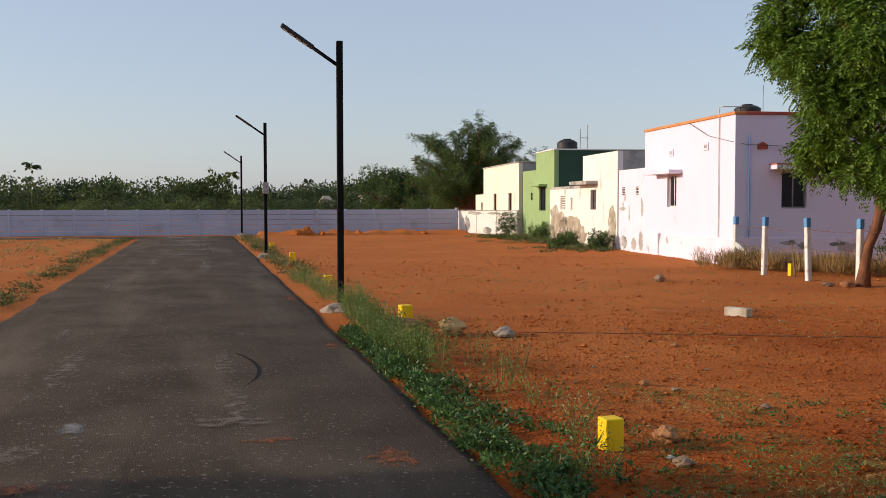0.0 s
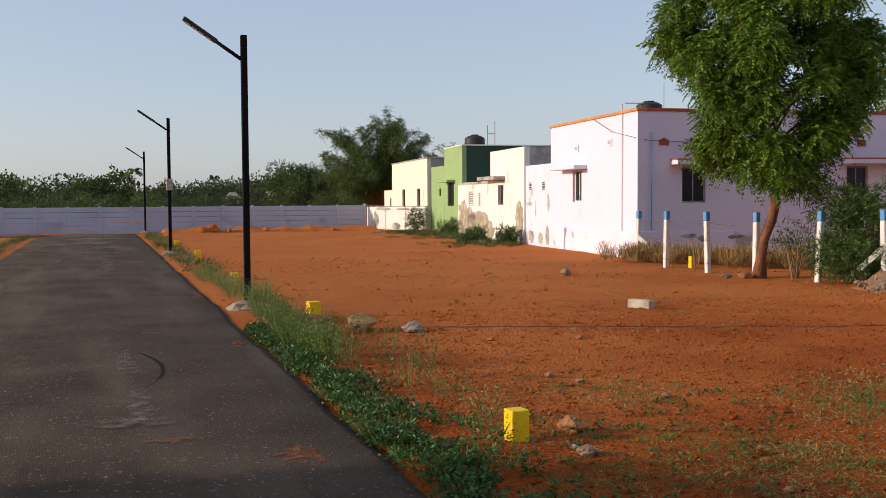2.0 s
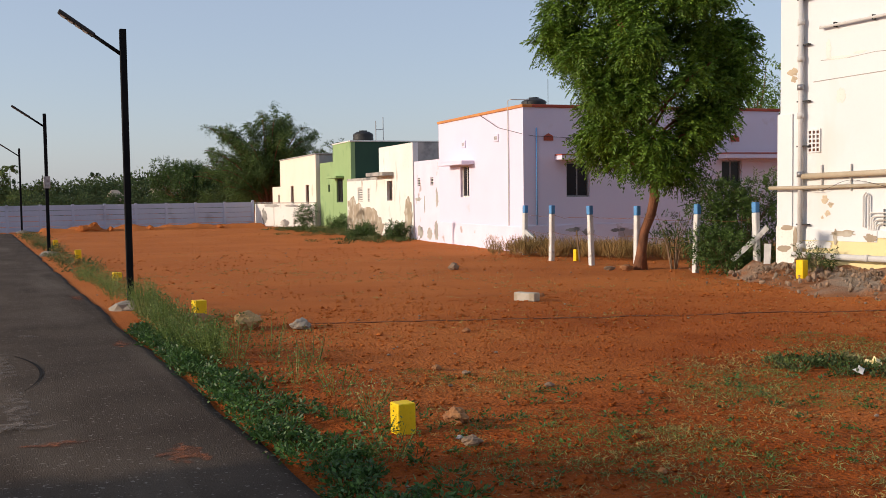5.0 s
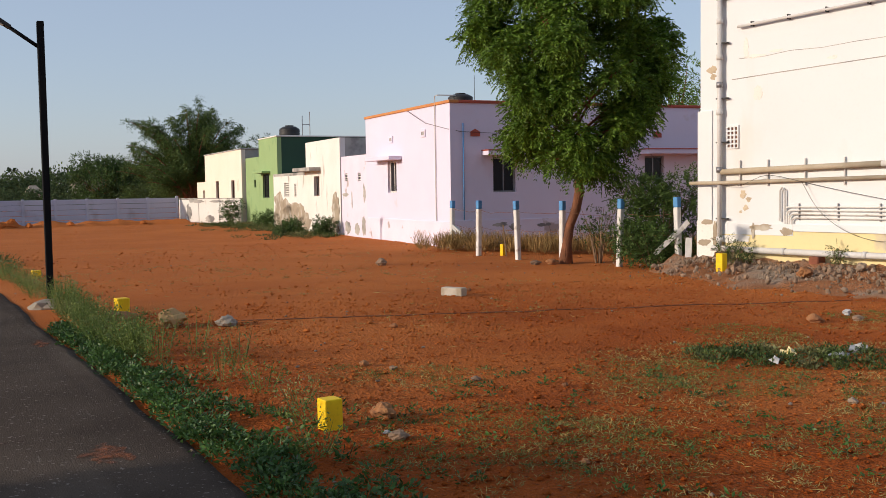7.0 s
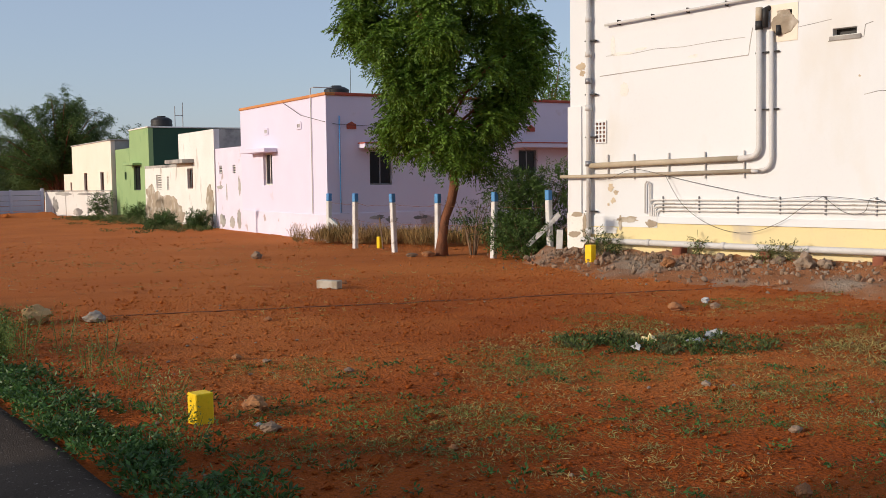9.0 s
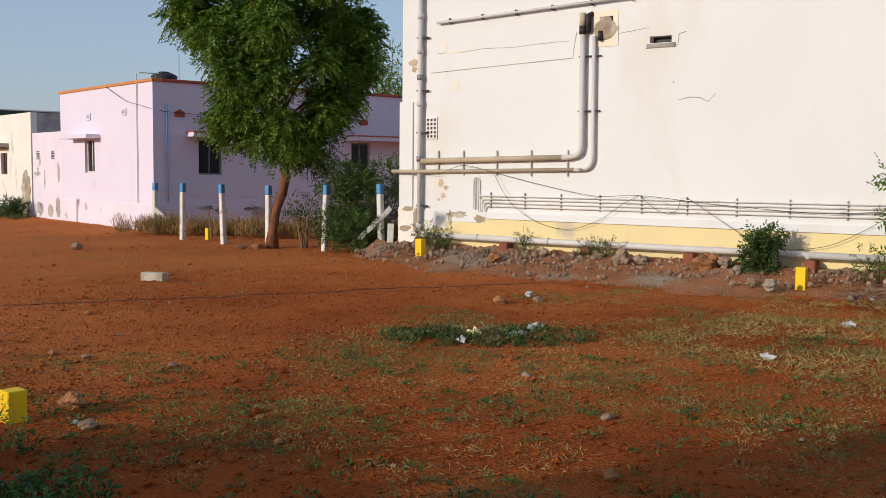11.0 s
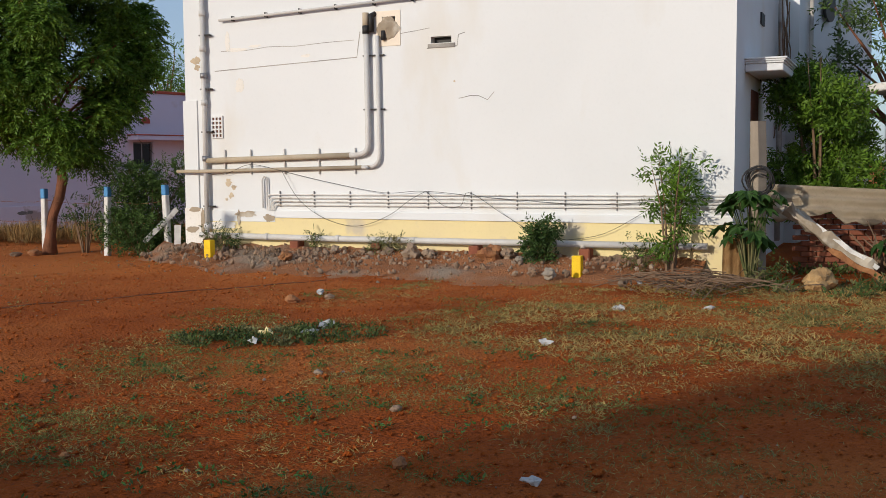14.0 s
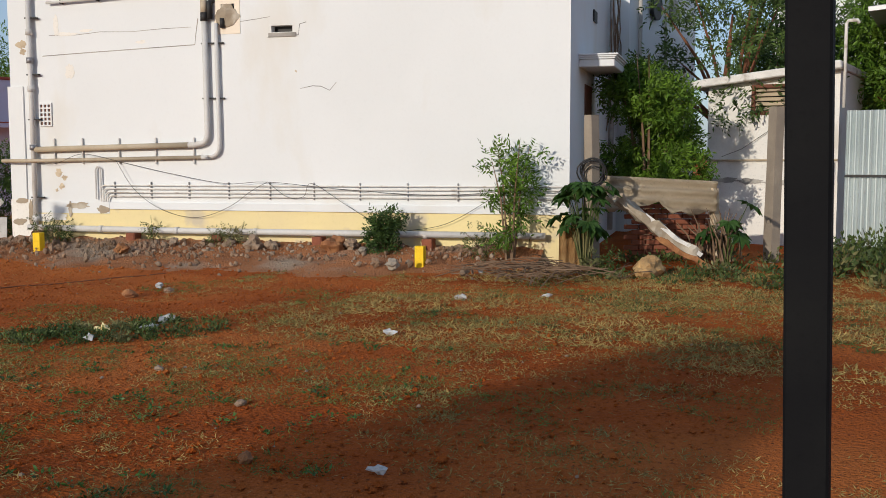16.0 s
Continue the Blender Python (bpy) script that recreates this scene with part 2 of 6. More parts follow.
def pierced(bm, axis, at, thick, length, z0, z1, holes):
    """A wall along a local axis ('x' or 'y') at the other coordinate, thickness inwards, with real openings (s0, s1, za, zb)."""
    ss = sorted({length[0], length[1], *[h[0] for h in holes], *[h[1] for h in holes]})
    zs = sorted({z0, z1, *[h[2] for h in holes], *[h[3] for h in holes]})
    for a, b in zip(ss, ss[1:]):
        for c, d in zip(zs, zs[1:]):
            if any(h[0] <= (a + b) / 2 <= h[1] and h[2] <= (c + d) / 2 <= h[3] for h in holes):
                continue
            if axis == 'y':
                box(bm, (at, a, c), (at + thick, b, d))
            else:
                box(bm, (a, at, c), (b, at + thick, d))
    bmesh.ops.remove_doubles(bm, verts=bm.verts, dist=1e-4)


rnd = random.Random(4)
rng = np.random.default_rng(7)


def rocky(bm, c, r, squash=0.7, seed=0, sub=2, rough=0.35):
    """An uneven stone of half-sizes r at c."""
    res = bmesh.ops.create_icosphere(bm, subdivisions=sub, radius=1)
    for v in res["verts"]:
        p = v.co.copy()
        k = 1 + rough * noise.noise(p * 1.3 + Vector((seed * 7.1, seed * 3.3, 0))) + 0.12 * noise.noise(p * 3.7 + Vector((seed, 0, 5)))
        q = Vector((round(p.x * 1.7) / 1.7, round(p.y * 1.7) / 1.7, round(p.z * 1.7) / 1.7))
        p = p * 0.7 + q * 0.3
        v.co = Vector(c) + Vector((p.x * r[0], p.y * r[1], p.z * r[2])) * k


def leaf_quads(pos, dirs, length, width, up=None):
    """Many small leaves: kite-shaped quads at pos along dirs."""
    n = len(pos)
    d = dirs / np.linalg.norm(dirs, axis=1)[:, None]
    r = rng.normal(size=(n, 3)) if up is None else up + 0.5 * rng.normal(size=(n, 3))
    s = np.cross(d, r)
    s /= np.linalg.norm(s, axis=1)[:, None] + 1e-9
    L, Wd = np.broadcast_to(length, n)[:, None], np.broadcast_to(width, n)[:, None]
    v = np.stack([pos, pos + d * L * 0.45 + s * Wd / 2, pos + d * L, pos + d * L * 0.45 - s * Wd / 2], 1).reshape(-1, 3)
    f = [(4 * i, 4 * i + 1, 4 * i + 2, 4 * i + 3) for i in range(n)]
    return v, f


def ground_z(x, y):
    """The lie of the land: level, with shallow ruts and lumps in the field."""
    k = min(1.0, max(0.0, (abs(x + 0.5) - 2.3) / 0.8))
    z = -0.035 + k * (0.035 + 0.018 * noise.noise(Vector((x * 0.45, y * 0.45, 0))) + 0.010 * noise.noise(Vector((x * 1.7, y * 1.7, 3))) + 0.013 * noise.noise(Vector((x * 4.2, y * 4.2, 9))))
    return z


# ---- ground: one sheet, fine in the field and coarse to the horizon ----
def axis_steps(fine_lo, fine_hi, step, far):
    mid = list(np.arange(fine_lo, fine_hi + 1e-6, step))
    out, d, p = [], step, fine_hi
    while p < far:
        d *= 1.35
        p += d
        out.append(p)
    low, d, p = [], step, fine_lo
    while p > -far:
        d *= 1.35
        p -= d
        low.append(p)
    return list(reversed(low)) + mid + out


gx, gy = axis_steps(-6, 18, 0.12, 2500), axis_steps(-3, 30, 0.15, 2500)
verts = [(x, y, ground_z(x, y)) for y in gy for x in gx]
nx = len(gx)
faces = [(j * nx + i, j * nx + i + 1, (j + 1) * nx + i + 1, (j + 1) * nx + i) for j in range(len(gy) - 1) for i in range(nx - 1)]
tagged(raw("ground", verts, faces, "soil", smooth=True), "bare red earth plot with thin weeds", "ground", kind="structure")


def ragged_strip(name, mat, lo, hi, z, step, side, label, amp=0.06):
    """A road slab with worn, wavering edges; side 'y': runs along y between x = lo and hi."""
    (a0, a1), (b0, b1) = lo, hi
    bm = bmesh.new()
    prev, n = None, int((b1 - b0) / step)
    for i in range(n + 1):
        b = b0 + (b1 - b0) * i / n
        wl = amp * (noise.noise(Vector((a0, b * 0.7, 0))) + 0.6 * noise.noise(Vector((a0, b * 3.1, 4))))
        wr = amp * (noise.noise(Vector((a1, b * 0.7, 7))) + 0.6 * noise.noise(Vector((a1, b * 3.1, 2))))
        row = []
        for k, (a, h) in enumerate(((a0 + wl - 0.05, z - 0.09), (a0 + wl, z - 0.02), (a0 + wl + 0.1, z), ((a0 + a1) / 2, z + 0.02), (a1 + wr - 0.1, z), (a1 + wr, z - 0.02), (a1 + wr + 0.05, z - 0.09))):
            row.append(bm.verts.new((a, b, h) if side == 'y' else (b, a, h)))
        if prev:
            for p in range(len(row) - 1):
                bm.faces.new((prev[p], prev[p + 1], row[p + 1], row[p])).smooth = True
        prev = row
    return tagged(finish(bm, name, mat), label, "road", kind="structure")


ragged_strip("road", "asphalt", (-2.72, 1.72), (-40, 52.6), 0.0, 0.3, 'y', "dusty worn black asphalt lane")
ragged_strip("cross_road", "asphalt", (49.6, 52.4), (-60, -2.6), 0.012, 0.6, 'x', "dusty asphalt lane along the boundary wall")



def road_z(x):
    return 0.02 * max(0.0, 1 - abs(x + 0.5) / 2.12)


def road_patch(name, x, y, a, b, mat, label, seed, turn=0.0):
    """A thin film of earth or dust on the asphalt that thins out towards its ragged rim."""
    bm = bmesh.new()
    lift = 0.012 if a > 0.45 else 0.0
    fade = bm.verts.layers.float.new("fade")
    n = 40
    mid = bm.verts.new((x, y, road_z(x) + 0.008 + lift))
    mid[fade] = 1.0
    rings = []
    for q0 in (0.5, 1.0):
        ring = []
        for k in range(n):
            t = 6.28319 * k / n
            q = q0 * (1 + 0.5 * noise.noise(Vector((math.cos(t) * 1.5, math.sin(t) * 1.5, seed))))
            dx, dy = a * q * math.cos(t), b * q * math.sin(t)
            px_, py_ = x + dx * math.cos(turn) - dy * math.sin(turn), y + dx * math.sin(turn) + dy * math.cos(turn)
            v = bm.verts.new((px_, py_, road_z(px_) + 0.007 - 0.003 * q0 + lift))
            v[fade] = 0.75 if q0 < 1 else 0.0
            ring.append(v)
        rings.append(ring)
    for k in range(n):
        bm.faces.new((mid, rings[0][k], rings[0][(k + 1) % n]))
        bm.faces.new((rings[0][k], rings[1][k], rings[1][(k + 1) % n], rings[0][(k + 1) % n]))
    return tagged(finish(bm, name, mat), label, "road stain", kind="structure")


M["dust"] = mk("road_dust", (0.26, 0.20, 0.155), (0.17, 0.13, 0.10), 3.0, 0.95, 0.6, 60)
M["redust"] = mk("red_road_dust", (0.30, 0.095, 0.036), (0.16, 0.06, 0.03), 6.0, 0.95, 0.6, 60)
M["chalk"] = mk("chalky_smear", (0.30, 0.28, 0.26), (0.14, 0.125, 0.11), 9.0, 0.95, 0.4, 60)
for key, sc_n, lo_, hi_ in (("dust", 9.0, 0.40, 0.78), ("redust", 11.0, 0.36, 0.62), ("chalk", 6.0, 0.40, 0.72)):  # thin films: the asphalt shows through
    nt = M[key].node_tree
    bs, out = nt.nodes["Principled BSDF"], nt.nodes["Material Output"]
    geo, nz, rp = nt.nodes.new("ShaderNodeNewGeometry"), nt.nodes.new("ShaderNodeTexNoise"), nt.nodes.new("ShaderNodeMapRange")
    nz.inputs["Scale"].default_value, nz.inputs["Detail"].default_value = sc_n, 8.0
    rp.inputs["From Min"].default_value, rp.inputs["From Max"].default_value, rp.inputs["To Max"].default_value = lo_, hi_, 0.85
    tr, mx = nt.nodes.new("ShaderNodeBsdfTransparent"), nt.nodes.new("ShaderNodeMixShader")
    att, ml, sb = nt.nodes.new("ShaderNodeAttribute"), nt.nodes.new("ShaderNodeMath"), nt.nodes.new("ShaderNodeMath")
    att.attribute_name, ml.operation, ml.inputs[1].default_value, sb.operation = "fade", 'MULTIPLY_ADD', 0.45, 'SUBTRACT'
    sb.inputs[1].default_value = 0.36
    nt.links.new(geo.outputs["Position"], nz.inputs["Vector"]); nt.links.new(att.outputs["Fac"], ml.inputs[0]); nt.links.new(nz.outputs[0], ml.inputs[2])
    nt.links.new(ml.outputs[0], sb.inputs[0]); nt.links.new(sb.outputs[0], rp.inputs["Value"]); nt.links.new(rp.outputs[0], mx.inputs[0])
    nt.links.new(tr.outputs[0], mx.inputs[1]); nt.links.new(bs.outputs[0], mx.inputs[2]); nt.links.new(mx.outputs[0], out.inputs["Surface"])
for i_, (x, y, a, b, mt) in enumerate(((1.22, 6.35, 0.24, 0.30, "redust"), (-1.35, 6.05, 0.75, 0.26, "redust"), (0.36, 5.32, 0.11, 0.15, "chalk"), (-2.1, 5.9, 0.5, 0.2, "chalk"), (-0.9, 7.6, 0.16, 0.4, "chalk"), (-1.75, 7.9, 0.3, 0.25, "dust"), (-1.3, 8.0, 0.07, 0.12, "chalk"), (0.2, 7.6, 0.5, 0.3, "dust"), (-1.25, 7.0, 0.35, 0.5, "dust"), (0.3, 8.3, 0.18, 1.1, "dust"), (0.25, 10.6, 0.16, 1.6, "dust"), (-1.3, 10.5, 0.25, 1.8, "dust"), (0.5, 7.0, 0.4, 0.12, "redust"), (-1.15, 29, 0.3, 5, "dust"), (0.2, 27, 0.3, 5, "dust"), (-0.4, 16.5, 0.3, 0.5, "dust"), (0.6, 12.8, 0.25, 0.22, "dust"), (-1.4, 9.0, 0.12, 0.3, "dust"),
                                      (-0.4, 33.2, 1.7, 0.8, "chalk"), (0.1, 36.5, 1.1, 0.8, "chalk"), (-0.5, 40.5, 1.6, 1.6, "chalk"), (-0.2, 45.5, 1.9, 2.2, "chalk"), (-1.0, 49.5, 1.9, 2.0, "chalk"), (-1.75, 21, 0.16, 2.2, "dust"), (-1.65, 13.5, 0.12, 1.5, "dust"), (1.5, 11.6, 0.14, 0.4, "redust"), (1.55, 17.5, 0.15, 0.6, "redust"))):
    road_patch("road_dust_patch", x, y, a, b, mt, "thin patch of red dust on the asphalt" if mt == "redust" else "pale dusty patch on the asphalt", i_ * 3.7)
M["tyre"] = mk("tyre_rubber_mark", (0.016, 0.014, 0.013), (0.03, 0.026, 0.023), 9, 0.95, 0.3, 60, spec=0.05)
bm = bmesh.new()
prev = None
for k in range(15):
    u = k / 14
    x, y = 0.38 + 0.75 * u - 0.75 * u * u, 11.2 - 2.1 * u
    w = 0.012 * math.sin(3.1416 * min(1, 0.1 + u)) + 0.004
    row = (bm.verts.new((x - w, y, road_z(x) + 0.005)), bm.verts.new((x + w, y, road_z(x) + 0.005)))
    if prev:
        bm.faces.new((prev[0], prev[1], row[1], row[0]))
    prev = row
tagged(finish(bm, "tyre_mark", "tyre"), "curved black tyre mark on the asphalt", "tyre mark", kind="structure")

# ---- boundary wall of precast panels at the far end ----
WY, WH, WS = 54.3, 1.33, 1.54
bw = thing("boundary_wall", pose(0, 0, 0), "long pale grey-blue precast concrete panel wall", "wall", kind="structure")
plank, post = bmesh.new(), bmesh.new()
box(plank, (0.05, -0.02, 0.005), (WS - 0.05, 0.03, WH / 5 - 0.012)); soft(plank, 0.008)
box(post, (-0.065, -0.07, -0.1), (0.065, 0.07, WH + 0.03)); soft(post, 0.012)
plank_me = finish(plank, "panel", "precast", bw)
post_me = finish(post, "post", "precast", bw)
first = True
for i in range(-30, 9):
    x = 13.9 - WS * (9 - i)
    for j in range(5):
        o = plank_me if first else new("panel", plank_me.data)
        o.parent = bw
        o.matrix_basis = pose(x, WY, j * WH / 5, 0.4 * rnd.uniform(-1, 1), 0, 0.1 * rnd.uniform(-1, 1))
        first = False
    o = post_me if i == -30 else new("post", post_me.data)
    o.parent = bw
    o.matrix_basis = pose(x, WY, 0, 0, 0.25 * rnd.uniform(-1, 1), 0)
o = new("post", post_me.data); o.parent = bw; o.matrix_basis = pose(13.9, WY, 0.05)

# ---- the row of houses: one frame, x east along the south faces, y north along the west faces ----
ROW = (13.62, 23.9, 0, 0, 0, -5.1)


def window(house, axis, at, s0, s1, z0, z1, panes=2, bars=0, frame_mat="postwhite", rec=0.08):
    """A window set into a wall opening: frame, panes and optional bars. axis 'y': in a west face, 'x': in a south face."""
    def b(name, sa, sb, d0, d1, za, zb, mat, parent):
        lo, hi = ((at + d0, sa, za), (at + d1, sb, zb)) if axis == 'y' else ((sa, at + d0, za), (sb, at + d1, zb))
        return boxpart(name, lo, hi, mat, parent, 0.004)
    w = part("window", (lambda q: (box(q, *(((at + rec + 0.06, s0, z0), (at + rec + 0.08, s1, z1)) if axis == 'y' else ((s0, at + rec + 0.06, z0), (s1, at + rec + 0.08, z1)))), q)[1])(bmesh.new()), "black", house)
    t = 0.045
    for sa, sb, za, zb in ((s0, s0 + t, z0, z1), (s1 - t, s1, z0, z1), (s0 + t, s1 - t, z0, z0 + t), (s0 + t, s1 - t, z1 - t, z1)):
        b("window_frame", sa, sb, rec, rec + 0.06, za, zb, frame_mat, w)
    for k in range(panes):
        a = s0 + t + (s1 - s0 - 2 * t) * k / panes
        c = s0 + t + (s1 - s0 - 2 * t) * (k + 1) / panes
        b("pane", a + 0.012, c - 0.012, rec + 0.025, rec + 0.032, z0 + t, z1 - t, "darkglass", w)
        if k:
            b("mullion", a - 0.018, a + 0.018, rec + 0.005, rec + 0.05, z0 + t, z1 - t, frame_mat, w)
    for k in range(bars):
        a = s0 + t + (s1 - s0 - 2 * t) * (k + 0.5) / bars
        b("bar", a - 0.008, a + 0.008, rec - 0.03, rec - 0.014, z0 + 0.01, z1 - 0.01, "steel", w)
    return w


def shade_slab(house, axis, at, s0, s1, z0, z1, out, mat, top=None):
    lo, hi = ((at - out, s0, z0), (at, s1, z1)) if axis == 'y' else ((s0, at - out, z0), (s1, at, z1))
    o = boxpart("sunshade", lo, hi, mat, house, 0.01)
    if top:
        lo, hi = ((at - out - 0.012, s0 - 0.012, z1 + 0.001), (at, s1 + 0.012, z1 + 0.035)) if axis == 'y' else ((s0 - 0.012, at - out - 0.012, z1 + 0.001), (s1 + 0.012, at, z1 + 0.035))
        boxpart("sunshade_edge", lo, hi, top, o, 0.006)
    return o


def shell(house, x0, x1, y0, y1, h, mats, holes_w=(), holes_s=(), z0=-0.1, roof="greyrender", th=0.2, par=0.35):
    """Four walls with openings, and a flat roof below the parapet."""
    west, south, rest = mats
    bm = bmesh.new(); pierced(bm, 'y', x0, th, (y0, y1), z0, h, list(holes_w)); part("wall", bm, west, house)
    bm = bmesh.new(); pierced(bm, 'x', y0, th, (x0 + th, x1), z0, h - 0.001, list(holes_s)); part("wall", bm, south, house)
    bm = bmesh.new(); pierced(bm, 'x', y1 - th, th, (x0 + th, x1), z0, h - 0.001, []); part("wall", bm, rest, house)
    bm = bmesh.new(); pierced(bm, 'y', x1 - th, th, (y0 + th, y1 - th), z0, h - 0.002, []); part("wall", bm, rest, house)
    boxpart("roof", (x0 + th, y0 + th, h - par - 0.15), (x1 - th, y1 - th, h - par), roof, house, 0)


def tank(m, r, h, mat, label, stand=0.0):
    t = thing("water_tank", m, label, "water tank")
    bm = bmesh.new()
    n = 22
    prof = [(0.0, 0), (r * 0.96, 0), (r, 0.05)] + [q for k in range(4) for q in ((r, 0.06 + h * 0.7 * (k + 0.1) / 4), (r * 0.96, 0.06 + h * 0.7 * (k + 0.5) / 4), (r, 0.06 + h * 0.7 * (k + 0.9) / 4))] + [(r * 0.93, h * 0.84), (r * 0.6, h * 0.94), (r * 0.42, h * 0.95)]
    rings = [[bm.verts.new((q * math.cos(6.28319 * k / n), q * math.sin(6.28319 * k / n), z)) for k in range(n)] for q, z in prof[1:]]
    for a, b in zip(rings, rings[1:]):
        for k in range(n):
            bm.faces.new((a[k], a[(k + 1) % n], b[(k + 1) % n], b[k])).smooth = True
    bm.faces.new(rings[-1]); bm.faces.new(list(reversed(rings[0])))
    part("body", bm, mat, t)
    bm = bmesh.new(); tube(bm, [(0, 0, h * 0.95), (0, 0, h)], r * 0.4, 16); part("lid", bm, mat, t)
    return t


# pink house
pink = thing("pink_house", pose(*ROW), "single-storey pink-painted house with orange parapet band", "house")
shell(pink, 0, 8.35, 0, 6.8, 3.95, ("pink", "pink", "pink"), [(4.05, 4.8, 1.52, 2.5)], [(1.3, 2.02, 1.5, 2.47), (6.35, 7.05, 1.8, 2.5)])
window(pink, 'y', 0, 4.05, 4.8, 1.52, 2.5, 2)
window(pink, 'x', 0, 1.3, 2.02, 1.5, 2.47, 2, frame_mat="steel")
window(pink, 'x', 0, 6.35, 7.05, 1.8, 2.5, 2, frame_mat="steel")
for a, b in (((-0.04, -0.04, 3.95), (0.26, 6.84, 4.03)), ((0.26, -0.04, 3.95), (8.39, 0.24, 4.03)), ((8.11, 0.24, 3.95), (8.39, 6.84, 4.03)), ((0.26, 6.56, 3.95), (8.11, 6.84, 4.03))):
    boxpart("parapet_band", a, b, "orange" if a[0] < 0 else "red", pink, 0.01, "orange painted coping")
boxpart("plinth", (-0.03, -0.03, -0.1), (-0.002, 6.8, 0.70), "pinkbase", pink, 0.008, "flaking pink plinth")
boxpart("plinth", (-0.001, -0.03, -0.1), (8.35, -0.002, 0.74), "pinkbase", pink, 0.008, "flaking pink plinth")
shade_slab(pink, 'y', 0, 3.6, 5.75, 2.52, 2.64, 0.42, "pink")
shade_slab(pink, 'x', 0, 0.95, 2.4, 2.52, 2.64, 0.42, "pink", "red")
shade_slab(pink, 'x', 0, 6.15, 8.9, 2.55, 2.68, 0.5, "pink", "red")
for s, z in ((4.45, 3.17), (1.85, 3.22)):
    v = boxpart("vent", (-0.03, s - 0.16, z - 0.11), (-0.003, s + 0.16, z + 0.11), "pink", pink, 0.01)
    for k in range(3):
        boxpart("vent_slot", (-0.034, s - 0.1 + k * 0.075, z - 0.05), (-0.029, s - 0.05 + k * 0.075, z + 0.05), "greyrender", v, 0)
for s in (0.75, 6.8):
    bm = bmesh.new(); box(bm, (s - 0.14, -0.03, 3.05), (s + 0.14, -0.003, 3.17))
    vs = [bm.verts.new(p) for p in ((s - 0.14, -0.03, 3.172), (s + 0.14, -0.03, 3.172), (s, -0.03, 3.25), (s - 0.14, -0.003, 3.172), (s + 0.14, -0.003, 3.172), (s, -0.003, 3.25))]
    for f in ((0, 1, 2), (5, 4, 3), (0, 2, 5, 3), (1, 4, 5, 2)):
        bm.faces.new([vs[k] for k in f])
    part("vent", bm, "red", pink, "small red gabled vent")
bm = bmesh.new(); tube(bm, [(-0.03, 0.95, 0.72), (-0.03, 0.95, 4.2), (-0.03, 0.75, 4.22), (0.5, 0.7, 4.22)], 0.016, 6); part("conduit", bm, "pipe", pink)
bm = bmesh.new(); tube(bm, [(0.38, -0.035, 0.75), (0.38, -0.03, 3.4)], 0.018, 8); part("downpipe", bm, "blue", pink, "blue plastic downpipe")
# lower service wing of the pink house
wing = thing("pink_wing", pose(*ROW), "low pink service block with stained plaster", "house")
shell(wing, 0.02, 4, 6.83, 9.53, 2.8, ("pinkbase", "pink", "pink"), [(7.45, 7.75, 1.93, 2.2), (8.85, 9.15, 1.93, 2.2)], par=0.1)
for s in (7.6, 9.0):
    g = boxpart("vent_grille", (0.06, s - 0.15, 1.93), (0.1, s + 0.15, 2.2), "black", wing, 0)
    for k in range(3):
        boxpart("slat", (0.03, s - 0.15, 1.96 + k * 0.09), (0.059, s + 0.15, 1.99 + k * 0.09), "oldwhite", g, 0.003)

# white house
wh = thing("white_house", pose(*ROW), "old whitewashed house with peeling stained plaster", "house")
# south and rear walls get a greyer, darker render than the west face
shell(wh, -0.01, 7.5, 9.58, 13.9, 3.5, ("oldwhite", "greyrender", "greyrender"), [(12.15, 12.85, 1.4, 2.16)])
shell(wh, 0.0, 7.4, 13.93, 19.1, 2.35, ("oldwhite", "greyrender", "greyrender"), [(15.4, 15.7, 1.35, 1.9), (16.5, 17.3, 1.35, 1.95)], par=0.1)
window(wh, 'y', -0.01, 12.15, 12.85, 1.4, 2.16, 2, 3, "wood")
for s0, s1 in ((15.4, 15.7), (16.5, 17.3)):
    g = boxpart("vent_grille", (0.08, s0, 1.35), (0.1, s1, 1.95), "greyrender", wh, 0)
    for k in range(6):
        boxpart("slat", (0.02, s0, 1.37 + k * 0.1), (0.079, s1, 1.41 + k * 0.1), "oldwhite", g, 0.003)
shade_slab(wh, 'y', -0.01, 11.95, 14.3, 2.36, 2.5, 0.45, "greyrender")
def flake(house, name, mat, label, at, s0, z0, a, b, seed, axis='y', thick=0.02, cut=0.0):
    """A thin ragged patch where the paint has come off a wall."""
    bm = bmesh.new()
    ring = []
    for k in range(40):
        t = 6.28319 * k / 40
        d = Vector((math.cos(t), math.sin(t), seed * 3.1))
        q = 1 + 0.42 * noise.noise(d * 1.1) + 0.3 * noise.noise(d * 3.0) + 0.14 * noise.noise(d * 8)
        sv, zv = s0 + a * q * d.x, max(cut, z0 + b * q * d.y)
        ring.append((sv, zv))
    for h in (0, thick):
        vs = [bm.verts.new((at - h, p[0], p[1]) if axis == 'y' else (p[0], at - h, p[1])) for p in ring]
        bm.faces.new(vs)
        if h:
            for k in range(40):
                bm.faces.new((old[k], old[(k + 1) % 40], vs[(k + 1) % 40], vs[k]))
        old = vs
    return part(name, bm, mat, house, label)


